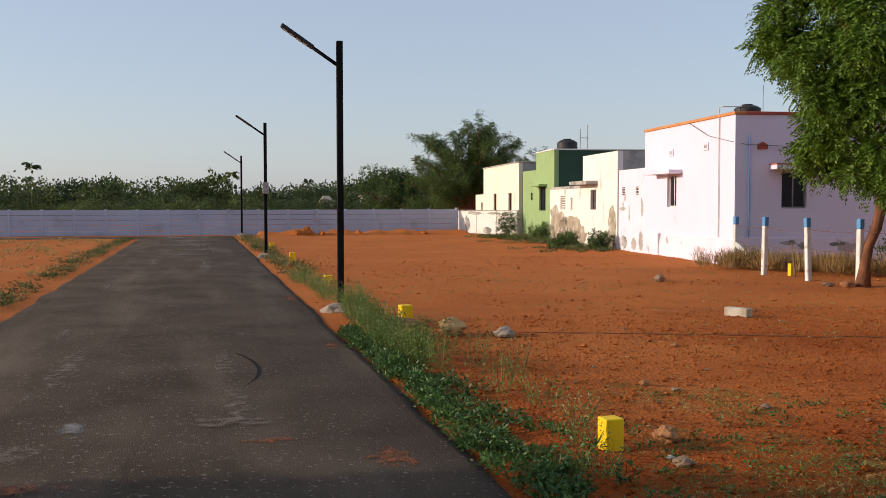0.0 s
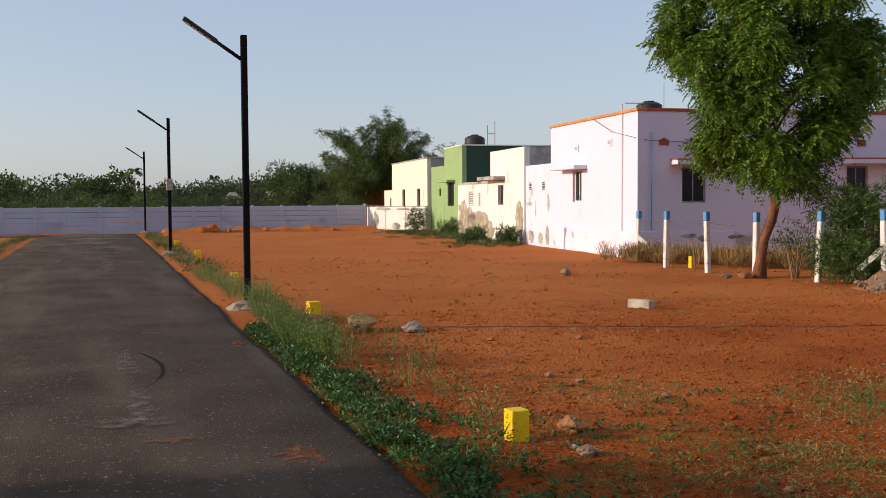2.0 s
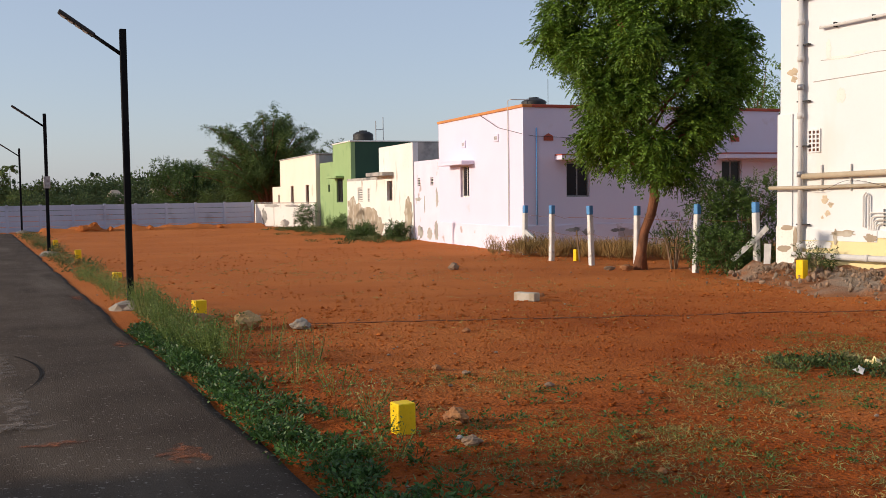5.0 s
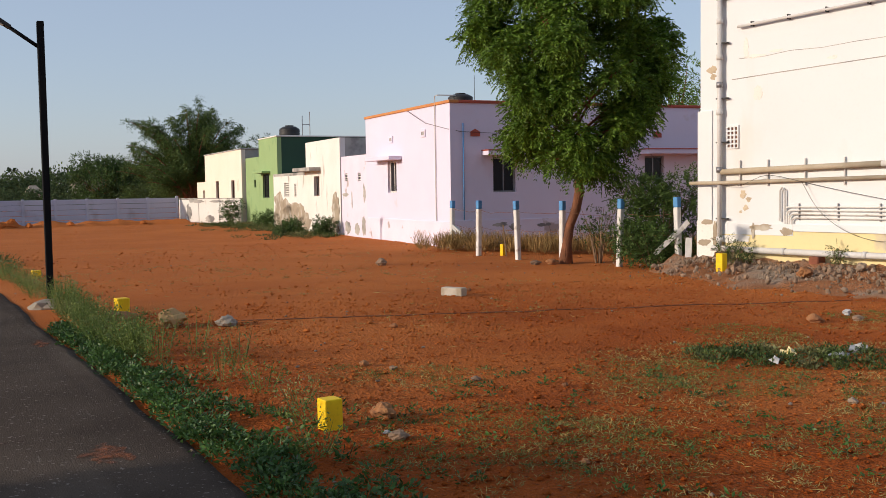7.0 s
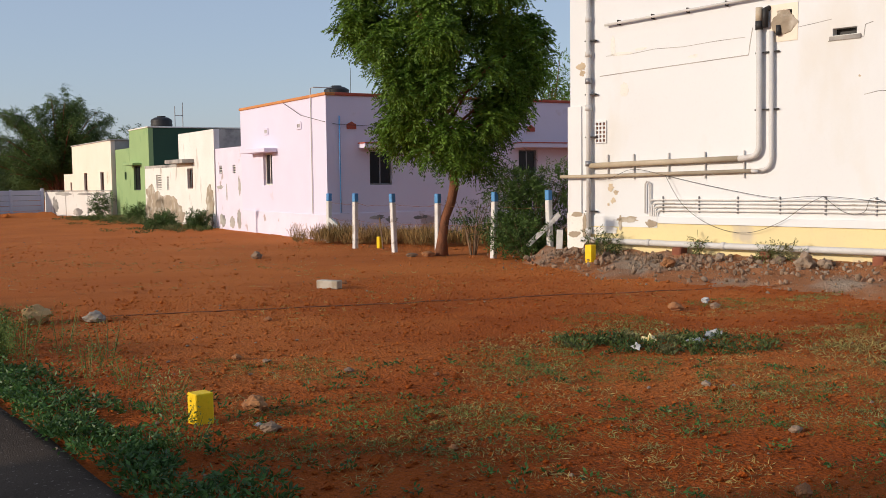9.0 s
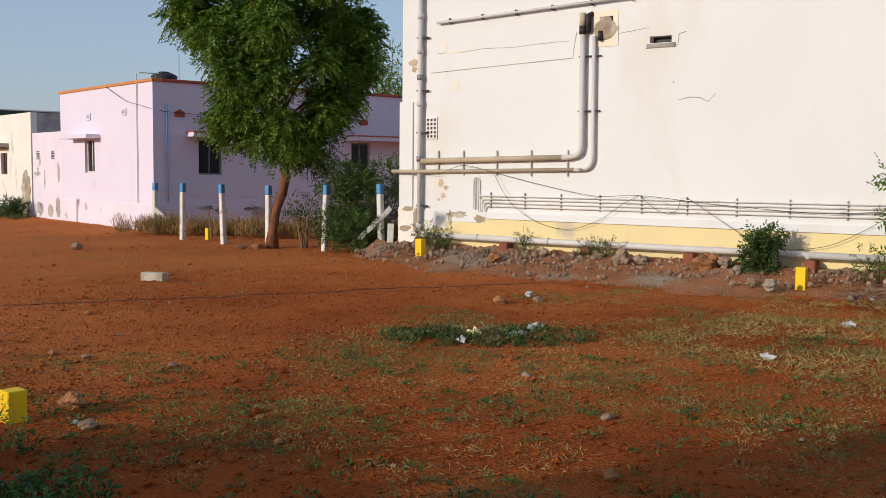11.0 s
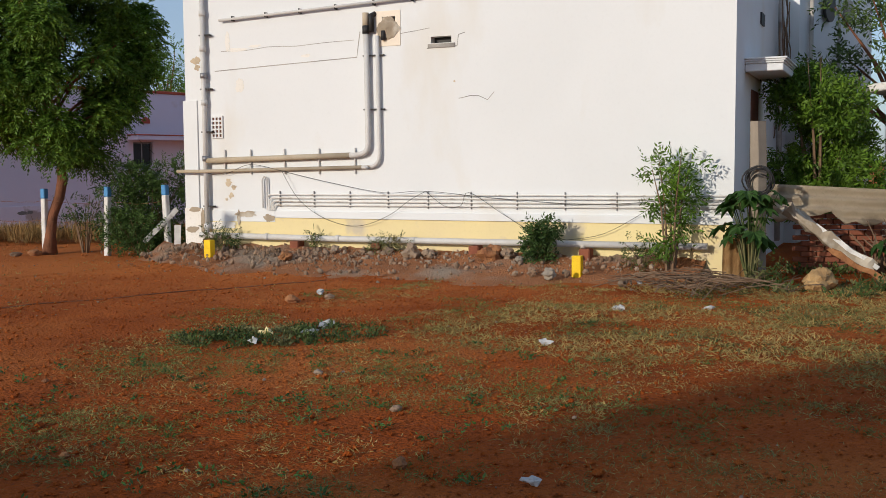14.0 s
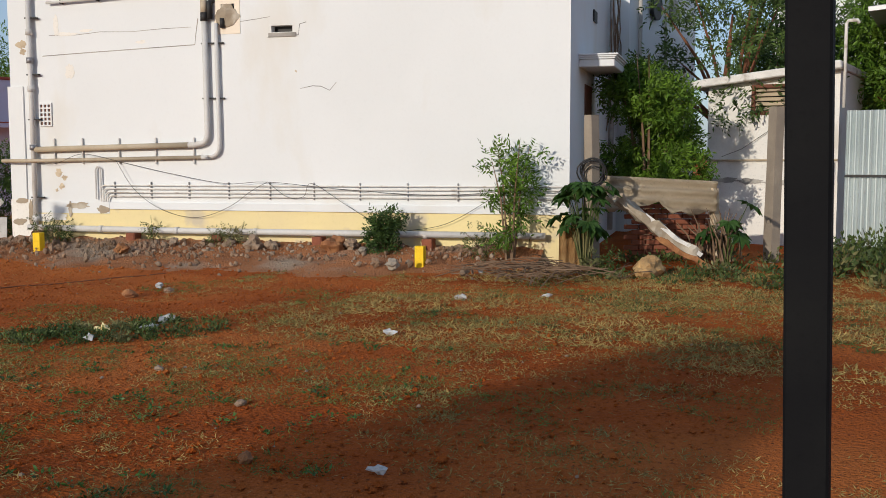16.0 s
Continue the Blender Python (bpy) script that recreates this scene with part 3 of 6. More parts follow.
for s0, z0, a, b, sd_ in ((17.7, 0.75, 1.5, 0.72, 1), (15.9, 0.55, 1.5, 0.55, 8), (14.2, 0.3, 0.9, 0.4, 2), (18.6, 0.3, 0.6, 0.35, 5), (10.15, 0.85, 0.42, 0.62, 3), (10.6, 0.3, 0.9, 0.3, 4), (12.3, 0.12, 1.0, 0.16, 6)):
    flake(wh, "bare_plaster", "flaked", "bare brown plaster where the wash has fallen", 0.0 if s0 > 13.9 else -0.012, s0, z0, a, b, sd_)
for s0, s1 in ((14.2, 19.05),):
    boxpart("mould_edge", (-0.004, s0, 2.24), (-0.001, s1, 2.351), "greyrender", wh, 0, "black mould along the wall top")
for s0, z0, a, b, sd_ in ((1.5, 0.60, 0.24, 0.06, 1), (1.95, 0.52, 0.2, 0.09, 2), (2.8, 0.55, 0.14, 0.05, 3), (3.02, 0.57, 0.09, 0.05, 4)):
    flake(pink, "bare_plaster", "greyrender", "dark flaked patch on the plinth", -0.031, s0, z0, a, b, sd_, 'x', 0.008)
for s0, z0, a, b, sd_ in ((7.1, 1.5, 0.12, 0.3, 1), (9.1, 1.45, 0.35, 0.07, 2), (8.4, 1.25, 0.05, 0.3, 6), (7.9, 0.25, 0.25, 0.2, 3), (7.2, 0.4, 0.2, 0.35, 4), (8.9, 0.3, 0.3, 0.2, 5)):
    flake(wing, "bare_plaster", "greyrender", "grey stained patch of plaster", 0.019, s0, z0, a, b, sd_, 'y', 0.006)
# green house
gh = thing("green_house", pose(*ROW), "light green house with dark green flank", "house")
shell(gh, 0.22, 8, 19.2, 22.6, 4.03, ("green", "dgreen", "dgreen"), [(20.75, 21.95, 1.3, 2.4)])
shell(gh, 0.22, 8, 22.62, 25.4, 3.25, ("green", "dgreen", "dgreen"), [(23.3, 23.65, 1.8, 2.15)])
window(gh, 'y', 0.22, 20.75, 21.95, 1.3, 2.4, 2, frame_mat="black")
window(gh, 'y', 0.22, 23.3, 23.65, 1.8, 2.15, 1, frame_mat="black")
shade_slab(gh, 'y', 0.22, 20.5, 22.3, 2.43, 2.53, 0.4, "green")
boxpart("coping", (0.18, 19.15, 4.032), (8.0, 22.62, 4.09), "oldwhite", gh, 0.01)
# cream house
ch = thing("cream_house", pose(*ROW), "cream-painted house with grey flank", "house")
# only the south flank takes the darker grey render
shell(ch, 0.05, 7, 25.6, 35.2, 3.72, ("cream", "greyrender", "cream"), [(27.3, 28.1, 0.4, 2.2), (31.3, 32.1, 0.4, 2.2)])
for s in (27.3, 31.3):
    window(ch, 'y', 0.05, s, s + 0.8, 0.4, 2.2, 1, frame_mat="wood")
boxpart("coping", (0.0, 25.55, 3.722), (7.05, 35.25, 3.78), "greyrender", ch, 0.01)
an = thing("cream_annex", pose(*ROW), "small cream outbuilding beside the cream house", "outhouse")
shell(an, 0.3, 3.3, 35.6, 39.2, 2.2, ("cream", "cream", "cream"), [(36.8, 37.3, 1.2, 1.7)], par=0.05)
# compound wall between green house and boundary wall
cw = thing("compound_wall", pose(15.86, 49.2, 0, 0, 0, 108.5), "white compound wall streaked with black mould", "wall", kind="structure")
for k in range(3):
    boxpart("wall_panel", (0.02 + k * 1.85, -0.06, -0.1), (1.83 + k * 1.85, 0.06, 1.22 + 0.02 * (k % 2)), "oldwhite", cw, 0.012)
    boxpart("coping", (0.02 + k * 1.85, -0.08, 1.245), (1.83 + k * 1.85, 0.08, 1.29), "greyrender", cw, 0.012)
for s0, z0, a, b, sd_ in ((4.6, 0.55, 0.25, 0.4, 1), (0.9, 0.25, 0.5, 0.2, 2), (2.7, 0.2, 0.4, 0.18, 3), (2.0, 1.12, 0.7, 0.07, 4), (3.9, 1.12, 0.7, 0.08, 5), (0.8, 1.12, 0.6, 0.07, 6)):
    flake(cw, "mould_patch", "greyrender", "grey mould stain on the wall", 0.068, s0, z0, a, b, sd_, 'x', 0.006)
R0 = pose(*ROW)
tank(R0 @ pose(0.75, 0.9, 3.68), 0.36, 0.62, "black", "black plastic water tank on the pink house roof")
tank(R0 @ pose(1.2, 20.6, 3.67), 0.48, 0.95, "black", "black plastic water tank on the green house roof")

# ---- big white building beside the plot: x along its lit west face, y inwards ----
WB = (13.54, 14.19, 0, 0, 0, -81.2)
wb = thing("white_building", pose(*WB), "tall whitewashed building with drain pipes and yellow base", "building")
shell(wb, 0, 10.2, 0, 7.5, 5.3, ("white", "white", "white"), [], [(5.17, 5.55, 3.80, 3.91), (4.25, 4.5, 3.95, 4.3)], th=0.22)

for a, b, mt, lb in (((0, -0.012, -0.1), (10.2, -0.002, 0.80), "yellowwash", "stained pale yellow base band"), ((2.0, -0.045, 0.802), (10.2, -0.002, 0.925), "white", "projecting plaster ledge"),
                     ((-0.05, -0.05, -0.1), (0.40, -0.013, 0.96), "oldwhite", "chipped corner plinth"), ((-0.045, -0.03, 0.961), (0.28, -0.002, 3.0), "white", ""),
                     ((0.42, -0.02, 0.72), (1.98, -0.013, 0.925), "white", "worn upper plinth")):
    boxpart("base_band" if mt == "yellowwash" else "plaster_band", a, b, mt, wb, 0.004, lb)


for s0, z0, a, b, sd_ in ((1.35, 0.86, 0.24, 0.055, 1), (1.86, 0.79, 0.13, 0.07, 2), (1.18, 0.78, 0.035, 0.14, 3), (0.72, 0.64, 0.4, 0.07, 5), (0.37, 0.72, 0.05, 0.25, 4), (0.2, 0.93, 0.14, 0.05, 6), (0.12, 0.55, 0.13, 0.06, 7)):
    flake(wb, "cement_patch", "flaked" if sd_ != 5 else "oldwhite", "bare grey cement patch", -0.024 if s0 > 0.5 else -0.052, s0, z0, a, b, sd_, 'x', 0.006)


def pipe_part(name, pts, r, mat="pipe", sides=10):
    bm = bmesh.new(); tube(bm, pts, r, sides)
    return part(name, bm, mat, wb)


dp = pipe_part("downpipe", [(0.5, -0.09, 0.42), (0.5, -0.09, 5.25)], 0.046)
for z in (0.62, 1.9, 2.95, 3.45, 3.95, 4.6):
    bm = bmesh.new(); tube(bm, [(0.5, -0.09, z - 0.05), (0.5, -0.09, z + 0.05)], 0.062, 12); part("coupling", bm, "steel" if z in (1.9, 3.45) else "pipe", dp)
for z in (1.0, 2.4, 3.2, 4.2, 5.0):
    bm = bmesh.new(); box(bm, (0.42, -0.1, z - 0.012), (0.66, -0.02, z + 0.012)); part("clamp", bm, "black", dp)
pipe_part("drain_pipe", [(0.5, -0.08, 1.86), (2.0, -0.08, 1.893), (3.62, -0.08, 1.927)], 0.053, "tanpipe")
pipe_part("drain_pipe", [(3.6, -0.08, 1.927), (3.78, -0.08, 1.93)] + bend((3.985, -0.08, 1.94), (3, -0.08, 1.94), (3.985, -0.08, 4), 0.2) + [(3.97, -0.08, 4.08)], 0.05)
pipe_part("drain_pipe", [(-0.12, -0.15, 1.66), (0.45, -0.16, 1.66), (0.75, -0.07, 1.665), (3.85, -0.065, 1.718)], 0.035, "tanpipe")
pipe_part("drain_pipe", [(3.83, -0.065, 1.718), (4.0, -0.065, 1.72)] + bend((4.2, -0.065, 1.72), (3, -0.065, 1.72), (4.2, -0.065, 4), 0.22) + [(4.18, -0.065, 3.98)], 0.034)
for s in (0.9, 1.48, 2.22, 2.95, 3.69):
    boxpart("pipe_bracket", (s - 0.012, -0.045, 1.6), (s + 0.012, -0.013, 2.06), "pipe", wb, 0.004)
for z in (2.72, 3.65):
    boxpart("pipe_bracket", (3.88, -0.05, z - 0.012), (4.3, -0.013, z + 0.012), "black", wb, 0.004)
pipe_part("rail_pipe", [(0.88, -0.08, 4.45), (2.5, -0.08, 4.5), (5.0, -0.08, 4.58)], 0.026)
for s in (1.17, 1.9, 2.62, 3.36, 4.12, 4.85):
    boxpart("pipe_bracket", (s - 0.01, -0.1, 4.39 + s * 0.027), (s + 0.01, -0.003, 4.48 + s * 0.027), "black", wb, 0.003)
for k, z in enumerate((1.225, 1.165, 1.10, 1.035)):
    x0 = 1.84 + 0.045 * k
    pipe_part("thin_pipe", [(x0, -0.05, 0.935)] + bend((x0, -0.05, z), (x0, -0.05, 0.9), (5, -0.05, z), 0.09) + [(6, -0.05, z + 0.008), (10.1, -0.05, z + 0.02)], 0.014, "postwhite", 6)
for s in (2.1, 2.83, 3.57, 4.33, 5.1, 5.9, 6.72, 7.55, 8.4, 9.25):
    boxpart("pipe_bracket", (s - 0.01, -0.035, 1.0), (s + 0.01, -0.003, 1.29), "steel", wb, 0.003)
pipe_part("thin_pipe", [(1.74, -0.05, 0.98), (1.74, -0.05, 1.5), (1.78, -0.05, 1.56), (1.84, -0.05, 1.52), (1.84, -0.05, 1.0)], 0.016, sides=6)
bp = pipe_part("ground_pipe", [(0.40, -0.17, 0.46), (3, -0.17, 0.45), (6, -0.18, 0.46), (9.85, -0.17, 0.475)], 0.055)
for s in (1.9, 3.4, 4.9, 6.4, 7.9, 9.3):
    bm = bmesh.new(); tube(bm, [(s - 0.04, -0.17, 0.455), (s + 0.04, -0.17, 0.455)], 0.062, 12); part("coupling", bm, "pipe", bp)
for s in (0.62, 2.55, 4.2, 6.05, 7.95):
    boxpart("pipe_pier", (s - 0.09, -0.3, 0.0), (s + 0.09, -0.06, 0.40), "brickm", wb, 0.02, "dark brick stub under the pipe")
bm = bmesh.new(); pierced(bm, 'x', -0.028, 0.024, (0.6, 0.86), 2.28, 2.7, [(0.625 + 0.08 * i, 0.675 + 0.08 * i, 2.305 + 0.078 * j, 2.355 + 0.078 * j) for i in range(3) for j in range(5)])
jal = part("vent_grille", bm, "white", wb)
boxpart("grille_back", (0.6, -0.0035, 2.28), (0.86, -0.0015, 2.7), "wood", jal, 0)
bm = bmesh.new(); pierced(bm, 'x', -0.012, 0.01, (4.12, 4.6), 3.8, 4.4, [(4.25, 4.5, 3.95, 4.3)]); part("plaster_patch", bm, "cream", wb, "yellowed patch round the drain hole")
bm = bmesh.new(); rocky(bm, (4.36, 0.0, 4.11), (0.22, 0.05, 0.17), seed=9.4, sub=3, rough=0.4); part("hole_lining", bm, "flaked", wb, "rough brown broken hole")
bm = bmesh.new(); tube(bm, [(3.97, -0.085, 4.02), (3.97, -0.085, 4.16)], 0.062, 10); part("pipe_joint", bm, "black", wb)
bm = bmesh.new(); tube(bm, [(3.97, -0.085, 4.16), (3.97, -0.085, 4.38)], 0.058, 10); part("pipe_joint", bm, "tanpipe", wb)
bm = bmesh.new(); tube(bm, [(4.07, -0.07, 4.05), (4.07, -0.07, 4.34), (4.1, 0.0, 4.36)], 0.05, 10); part("pipe_joint", bm, "black", wb)
bm = bmesh.new(); tube(bm, [(4.29, -0.05, 3.9), (4.29, -0.05, 4.06)], 0.04, 10); part("pipe_joint", bm, "black", wb)
boxpart("slot_sill", (5.12, -0.02, 3.72), (5.62, -0.003, 3.79), "greyrender", wb, 0.004)
boxpart("slot_back", (5.17, 0.15, 3.80), (5.55, 0.17, 3.91), "black", wb, 0)
def crack(pts, w=0.008):
    """A thin open line in the plaster along the given (s, z) points."""
    bm = bmesh.new(); tube(bm, [(p[0], 0.0, p[1]) for p in pts], w, 5); part("plaster_crack", bm, "greyrender", wb)


crack(((0.7, 3.53), (1.6, 3.565), (2.6, 3.60), (3.74, 3.64), (3.77, 3.85), (3.81, 4.08)))
crack(((0.85, 3.89), (1.4, 3.88), (1.9, 3.92), (2.5, 3.90), (3.1, 3.93), (3.68, 3.94)), 0.005)
crack(((4.6, 4.0), (4.9, 4.03), (5.15, 4.06)), 0.005)
crack(((5.68, 2.86), (5.9, 2.9), (6.05, 2.89), (6.2, 2.82), (6.32, 2.95)), 0.006)
crack(((5.1, 3.72), (5.66, 3.745), (5.68, 3.92), (5.8, 3.95)), 0.006)
for s0, z0, a, b, sd_ in ((2.7, 3.72, 0.1, 0.03, 1), (1.2, 3.9, 0.25, 0.035, 2), (1.0, 4.05, 0.05, 0.18, 3), (1.25, 3.25, 0.1, 0.14, 4), (1.6, 3.95, 0.12, 0.025, 7)):
    flake(wb, "flaked_plaster", "oldwhite", "faint flaked patch of whitewash", 0.0, s0, z0, a, b, sd_, 'x', 0.004)
for s, z, q in ((0.95, 1.45, 0.07), (1.06, 1.36, 0.05), (1.0, 1.2, 0.06), (0.9, 1.13, 0.03), (0.27, 3.75, 0.09), (0.3, 3.62, 0.06), (5.6, 3.15, 0.02)):
    bm = bmesh.new(); rocky(bm, (s, 0.0, z), (q, 0.008, q * 0.8), seed=s * 3, sub=3, rough=0.9); part("flaked_plaster", bm, "asbestos", wb, "patch of flaked plaster")
# loose cables on the wall
for pts in (((2.2, 1.66), (2.55, 1.15), (3.1, 0.8), (3.75, 0.68), (4.35, 0.86), (4.8, 1.15), (5.1, 1.3)), ((5.1, 1.3), (5.45, 1.05), (5.75, 1.06), (5.9, 1.28), (6.5, 0.93), (7.0, 0.66), (7.6, 0.52)),
            ((7.6, 0.52), (8.2, 0.63), (8.8, 0.95), (9.3, 1.3)), ((2.2, 1.66), (3.2, 1.45), (4.3, 1.27), (5.1, 1.3), (6.5, 1.18), (8.2, 1.1), (9.9, 1.25)), ((0.2, 1.68), (0.9, 1.6), (1.5, 1.78), (2.2, 1.66))):
    fine = []
    P4 = [Vector((s, -0.1, z)) for s, z in pts]
    for i in range(len(P4) - 1):
        p0, p1, p2, p3 = P4[max(i - 1, 0)], P4[i], P4[i + 1], P4[min(i + 2, len(P4) - 1)]
        for k in range(5):
            u = k / 5
            fine.append(0.5 * (2 * p1 + (p2 - p0) * u + (2 * p0 - 5 * p1 + 4 * p2 - p3) * u * u + (3 * p1 - p0 - 3 * p2 + p3) * u ** 3))
    fine.append(P4[-1])
    bm = bmesh.new(); tube(bm, fine, 0.0042, 5); part("cable", bm, "black", wb)
# shaded flank of the white building
dr = boxpart("side_door", (10.195, 1.7, 0.45), (10.215, 2.6, 2.95), "wood", wb, 0)
sh = boxpart("sunshade", (10.2, 0.95, 3.18), (10.78, 3.1, 3.30), "white", wb, 0.012)
for k in range(3):
    boxpart("moulding", (10.2, 0.92 - 0.02 * k, 3.302 + 0.03 * k), (10.79 + 0.025 * k, 3.12 + 0.02 * k, 3.33 + 0.03 * k), "white", sh, 0.005)
boxpart("vent", (10.2, 2.75, 4.15), (10.23, 3.2, 4.35), "black", wb, 0)
for y, r in ((5.2, 0.05), (5.5, 0.03)):
    bm = bmesh.new(); tube(bm, [(10.29, y, 0.2), (10.29, y, 5.2)], r, 8); part("downpipe", bm, "greyrender", wb)


# ---- street lamps ----
def street_lamp(x, y, h=4.12, lean=0.0):
    t = thing("street_lamp", pose(x, y, 0, lean), "tall black square steel lamp post with slanted solar light", "street lamp", "street lamps along the lane")
    bm = bmesh.new(); box(bm, (-0.047, -0.047, -0.05), (0.047, 0.047, h)); soft(bm, 0.006); part("pole", bm, "blackpole", t)
    arm = bmesh.new(); tube(arm, [(-0.04, 0, h - 0.36), (-0.45, 0.02, h - 0.08)], 0.028, 10); part("arm", arm, "blackpole", t)
    hd = bmesh.new()
    m = pose(-0.40, 0.02, h - 0.115, 0, 34, 0)
    box(hd, (-0.58, -0.09, -0.02), (0.0, 0.09, 0.03), m); soft(hd, 0.012)
    head = part("lamp_head", hd, "black", t)
    for k in range(4):
        bm = bmesh.new(); box(bm, (-0.53 + k * 0.12, -0.06, -0.03), (-0.45 + k * 0.12, 0.06, -0.021), m); part("led_panel", bm, "litter", head)
    bm = bmesh.new(); rocky(bm, (0, 0, 0.0), (0.27, 0.24, 0.13), seed=y, rough=0.25); part("footing", bm, "concrete", t, "rough grey concrete footing")
    if 20 < y < 40:
        boxpart("control_box", (-0.09, -0.13, 1.95), (0.09, -0.048, 2.3), "litter", t, 0.01, "small white control box")
    return t


for x, y in ((2.13, 15.5), (2.03, 31.6), (2.2, 53.4), (2.09, -0.435)):
    street_lamp(x, y, lean=-1.24 if y < 0 else 0.0)


# ---- boundary stones ----
def marker(x, y, s=0.15, h=0.3, turn=0, label="yellow painted stone plot marker"):
    t = bmesh.new()
    box(t, (-s / 2, -s / 2, -0.08), (s / 2, s / 2, h)); soft(t, 0.006)
    o = finish(t, "plot_marker", "yellow", None, pose(x, y, 0, 0, 0, turn))
    return tagged(o, label, "plot marker", "yellow plot markers")


for x, y, s, h, turn in ((2.665, 6.25, 0.132, 0.215, 4), (2.78, 13.7, 0.16, 0.24, 10), (2.62, 21.0, 0.16, 0.15, 5), (2.6, 29.0, 0.16, 0.25, 0), (12.83, 12.92, 0.14, 0.43, 9), (13.64, 6.01, 0.14, 0.37, 9), (13.0, 20.3, 0.11, 0.28, 8), (2.55, 36.5, 0.16, 0.25, 0)):
    marker(x, y, s, h, turn)


# ---- fence posts ----
def fence_post(x, y, h=1.33, lx=0, ly=0):
    t = thing("fence_post", pose(x, y, 0, lx, ly, 12), "white stone fence post with blue painted top", "fence post", "fence posts")
    bm = bmesh.new(); box(bm, (-0.06, -0.05, -0.1), (0.06, 0.05, h - 0.2)); soft(bm, 0.012)
    for v in bm.verts:
        v.co.x += 0.012 * noise.noise(v.co * 4 + Vector((x, y, 0)))
    part("shaft", bm, "postwhite", t)
    bm = bmesh.new(); box(bm, (-0.062, -0.052, h - 0.199), (0.062, 0.052, h)); soft(bm, 0.012); part("cap", bm, "blue", t, "blue painted top")


POSTS = ((13.3, 23.3, 1.3), (12.5, 20.6, 1.33), (12.55, 18.95, 1.33), (12.65, 17.4, 1.33), (13.05, 16.0, 1.37), (13.6, 14.85, 1.4))
for i, (x, y, h) in enumerate(POSTS):
    fence_post(x, y, h, 1.5 * math.sin(i * 2.1), 1.5 * math.cos(i * 1.7))
wire = thing("fence_wire", pose(0, 0, 0), "rusty sagging barbed wire between the fence posts", "wire")
for (xa, ya, ha), (xb, yb, hb) in zip(POSTS, POSTS[1:]):
    for z in (1.1, 0.7):
        bm = bmesh.new()
        tube(bm, [(xa + (xb - xa) * k / 6, ya + (yb - ya) * k / 6, z + 0.02 * rnd.uniform(-1, 1) - 0.25 * (k / 6) * (1 - k / 6)) for k in range(7)], 0.004, 4)
        part("strand", bm, "bark", wire)


# ---- trees ----
def foliage(centres, radii, count, leaflet, mat, name, parent, droop=0.5, per=9):
    """Leaf sprays: pinnate twigs of small leaflets in clumps round the given centres."""
    cs, rs = np.array(centres), np.array(radii)
    pick = rng.choice(len(cs), count, p=(rs ** 2.2) / (rs ** 2.2).sum())
    d = rng.normal(size=(count, 3)); d /= np.linalg.norm(d, axis=1)[:, None]
    base = cs[pick] + d * (rs[pick] * rng.uniform(0.45, 1.0, count) ** 0.6)[:, None] * np.array([1, 1, 0.85])
    out = d + np.array([0, 0, -droop]) + 0.5 * rng.normal(size=(count, 3))
    out /= np.linalg.norm(out, axis=1)[:, None]
    side = np.cross(out, rng.normal(size=(count, 3))); side /= np.linalg.norm(side, axis=1)[:, None]
    pos, dirs = [], []
    for k in range(per):
        s = 1 if k % 2 else -1
        pos.append(base + out * leaflet * 0.55 * (k // 2 + 0.5)); dirs.append(out * 0.7 + s * side + 0.2 * rng.normal(size=(count, 3)))
    v, f = leaf_quads(np.concatenate(pos), np.concatenate(dirs), leaflet * rng.uniform(0.8, 1.25, count * per), leaflet * 0.34)
    return raw(name, v, f, mat, parent)


def sprays(centres, radii, per_clump, length, leaflet, pairs, mat, name, parent, droop=0.5, lift=0.25, slim=0.36):
    """Clumps of long pinnate leaves that leave each twig end outwards and hang at their tips."""
    cs, rs = np.array(centres), np.array(radii)
    n = len(cs) * per_clump
    idx = np.repeat(np.arange(len(cs)), per_clump)
    d = rng.normal(size=(n, 3)) + np.array([0, 0, lift]); d /= np.linalg.norm(d, axis=1)[:, None]
    base = cs[idx] + d * (rs[idx] * rng.uniform(0.15, 0.8, n))[:, None] * np.array([1, 1, 0.75])
    side = np.cross(d, rng.normal(size=(n, 3)) * 0.4 + np.array([0, 0, 1.0])); side /= np.linalg.norm(side, axis=1)[:, None] + 1e-9
    ln = length * rng.uniform(0.7, 1.25, n)
    pos, dirs = [], []
    for k in range(pairs):
        u = (k + 0.6) / pairs
        p = base + d * (ln * u)[:, None]
        p[:, 2] -= droop * ln * u * u
        along = d - np.array([0, 0, 2 * droop * u])
        for sg in (-1, 1):
            pos.append(p); dirs.append(along * 0.75 + sg * side + 0.15 * rng.normal(size=(n, 3)))
    v, f = leaf_quads(np.concatenate(pos), np.concatenate(dirs), leaflet * rng.uniform(0.75, 1.25, n * pairs * 2), leaflet * slim)
    return raw(name, v, f, mat, parent)


def limb_tree(name, m, label, trunk, limbs, centres, radii, count, leaflet, mat="leaf", bark="bark", droop=0.5, per=9):
    t = thing(name, m, label, "tree")
    bm = bmesh.new(); tube(bm, *trunk, sides=12); part("trunk", bm, bark, t)
    for pts, rr in limbs:
        bm = bmesh.new(); tube(bm, pts, rr, sides=7); part("limb", bm, bark, t)
    o = foliage(centres, radii, count, leaflet, mat, "crown", t, droop, per)
    o["kind"] = "stuff"
    return t


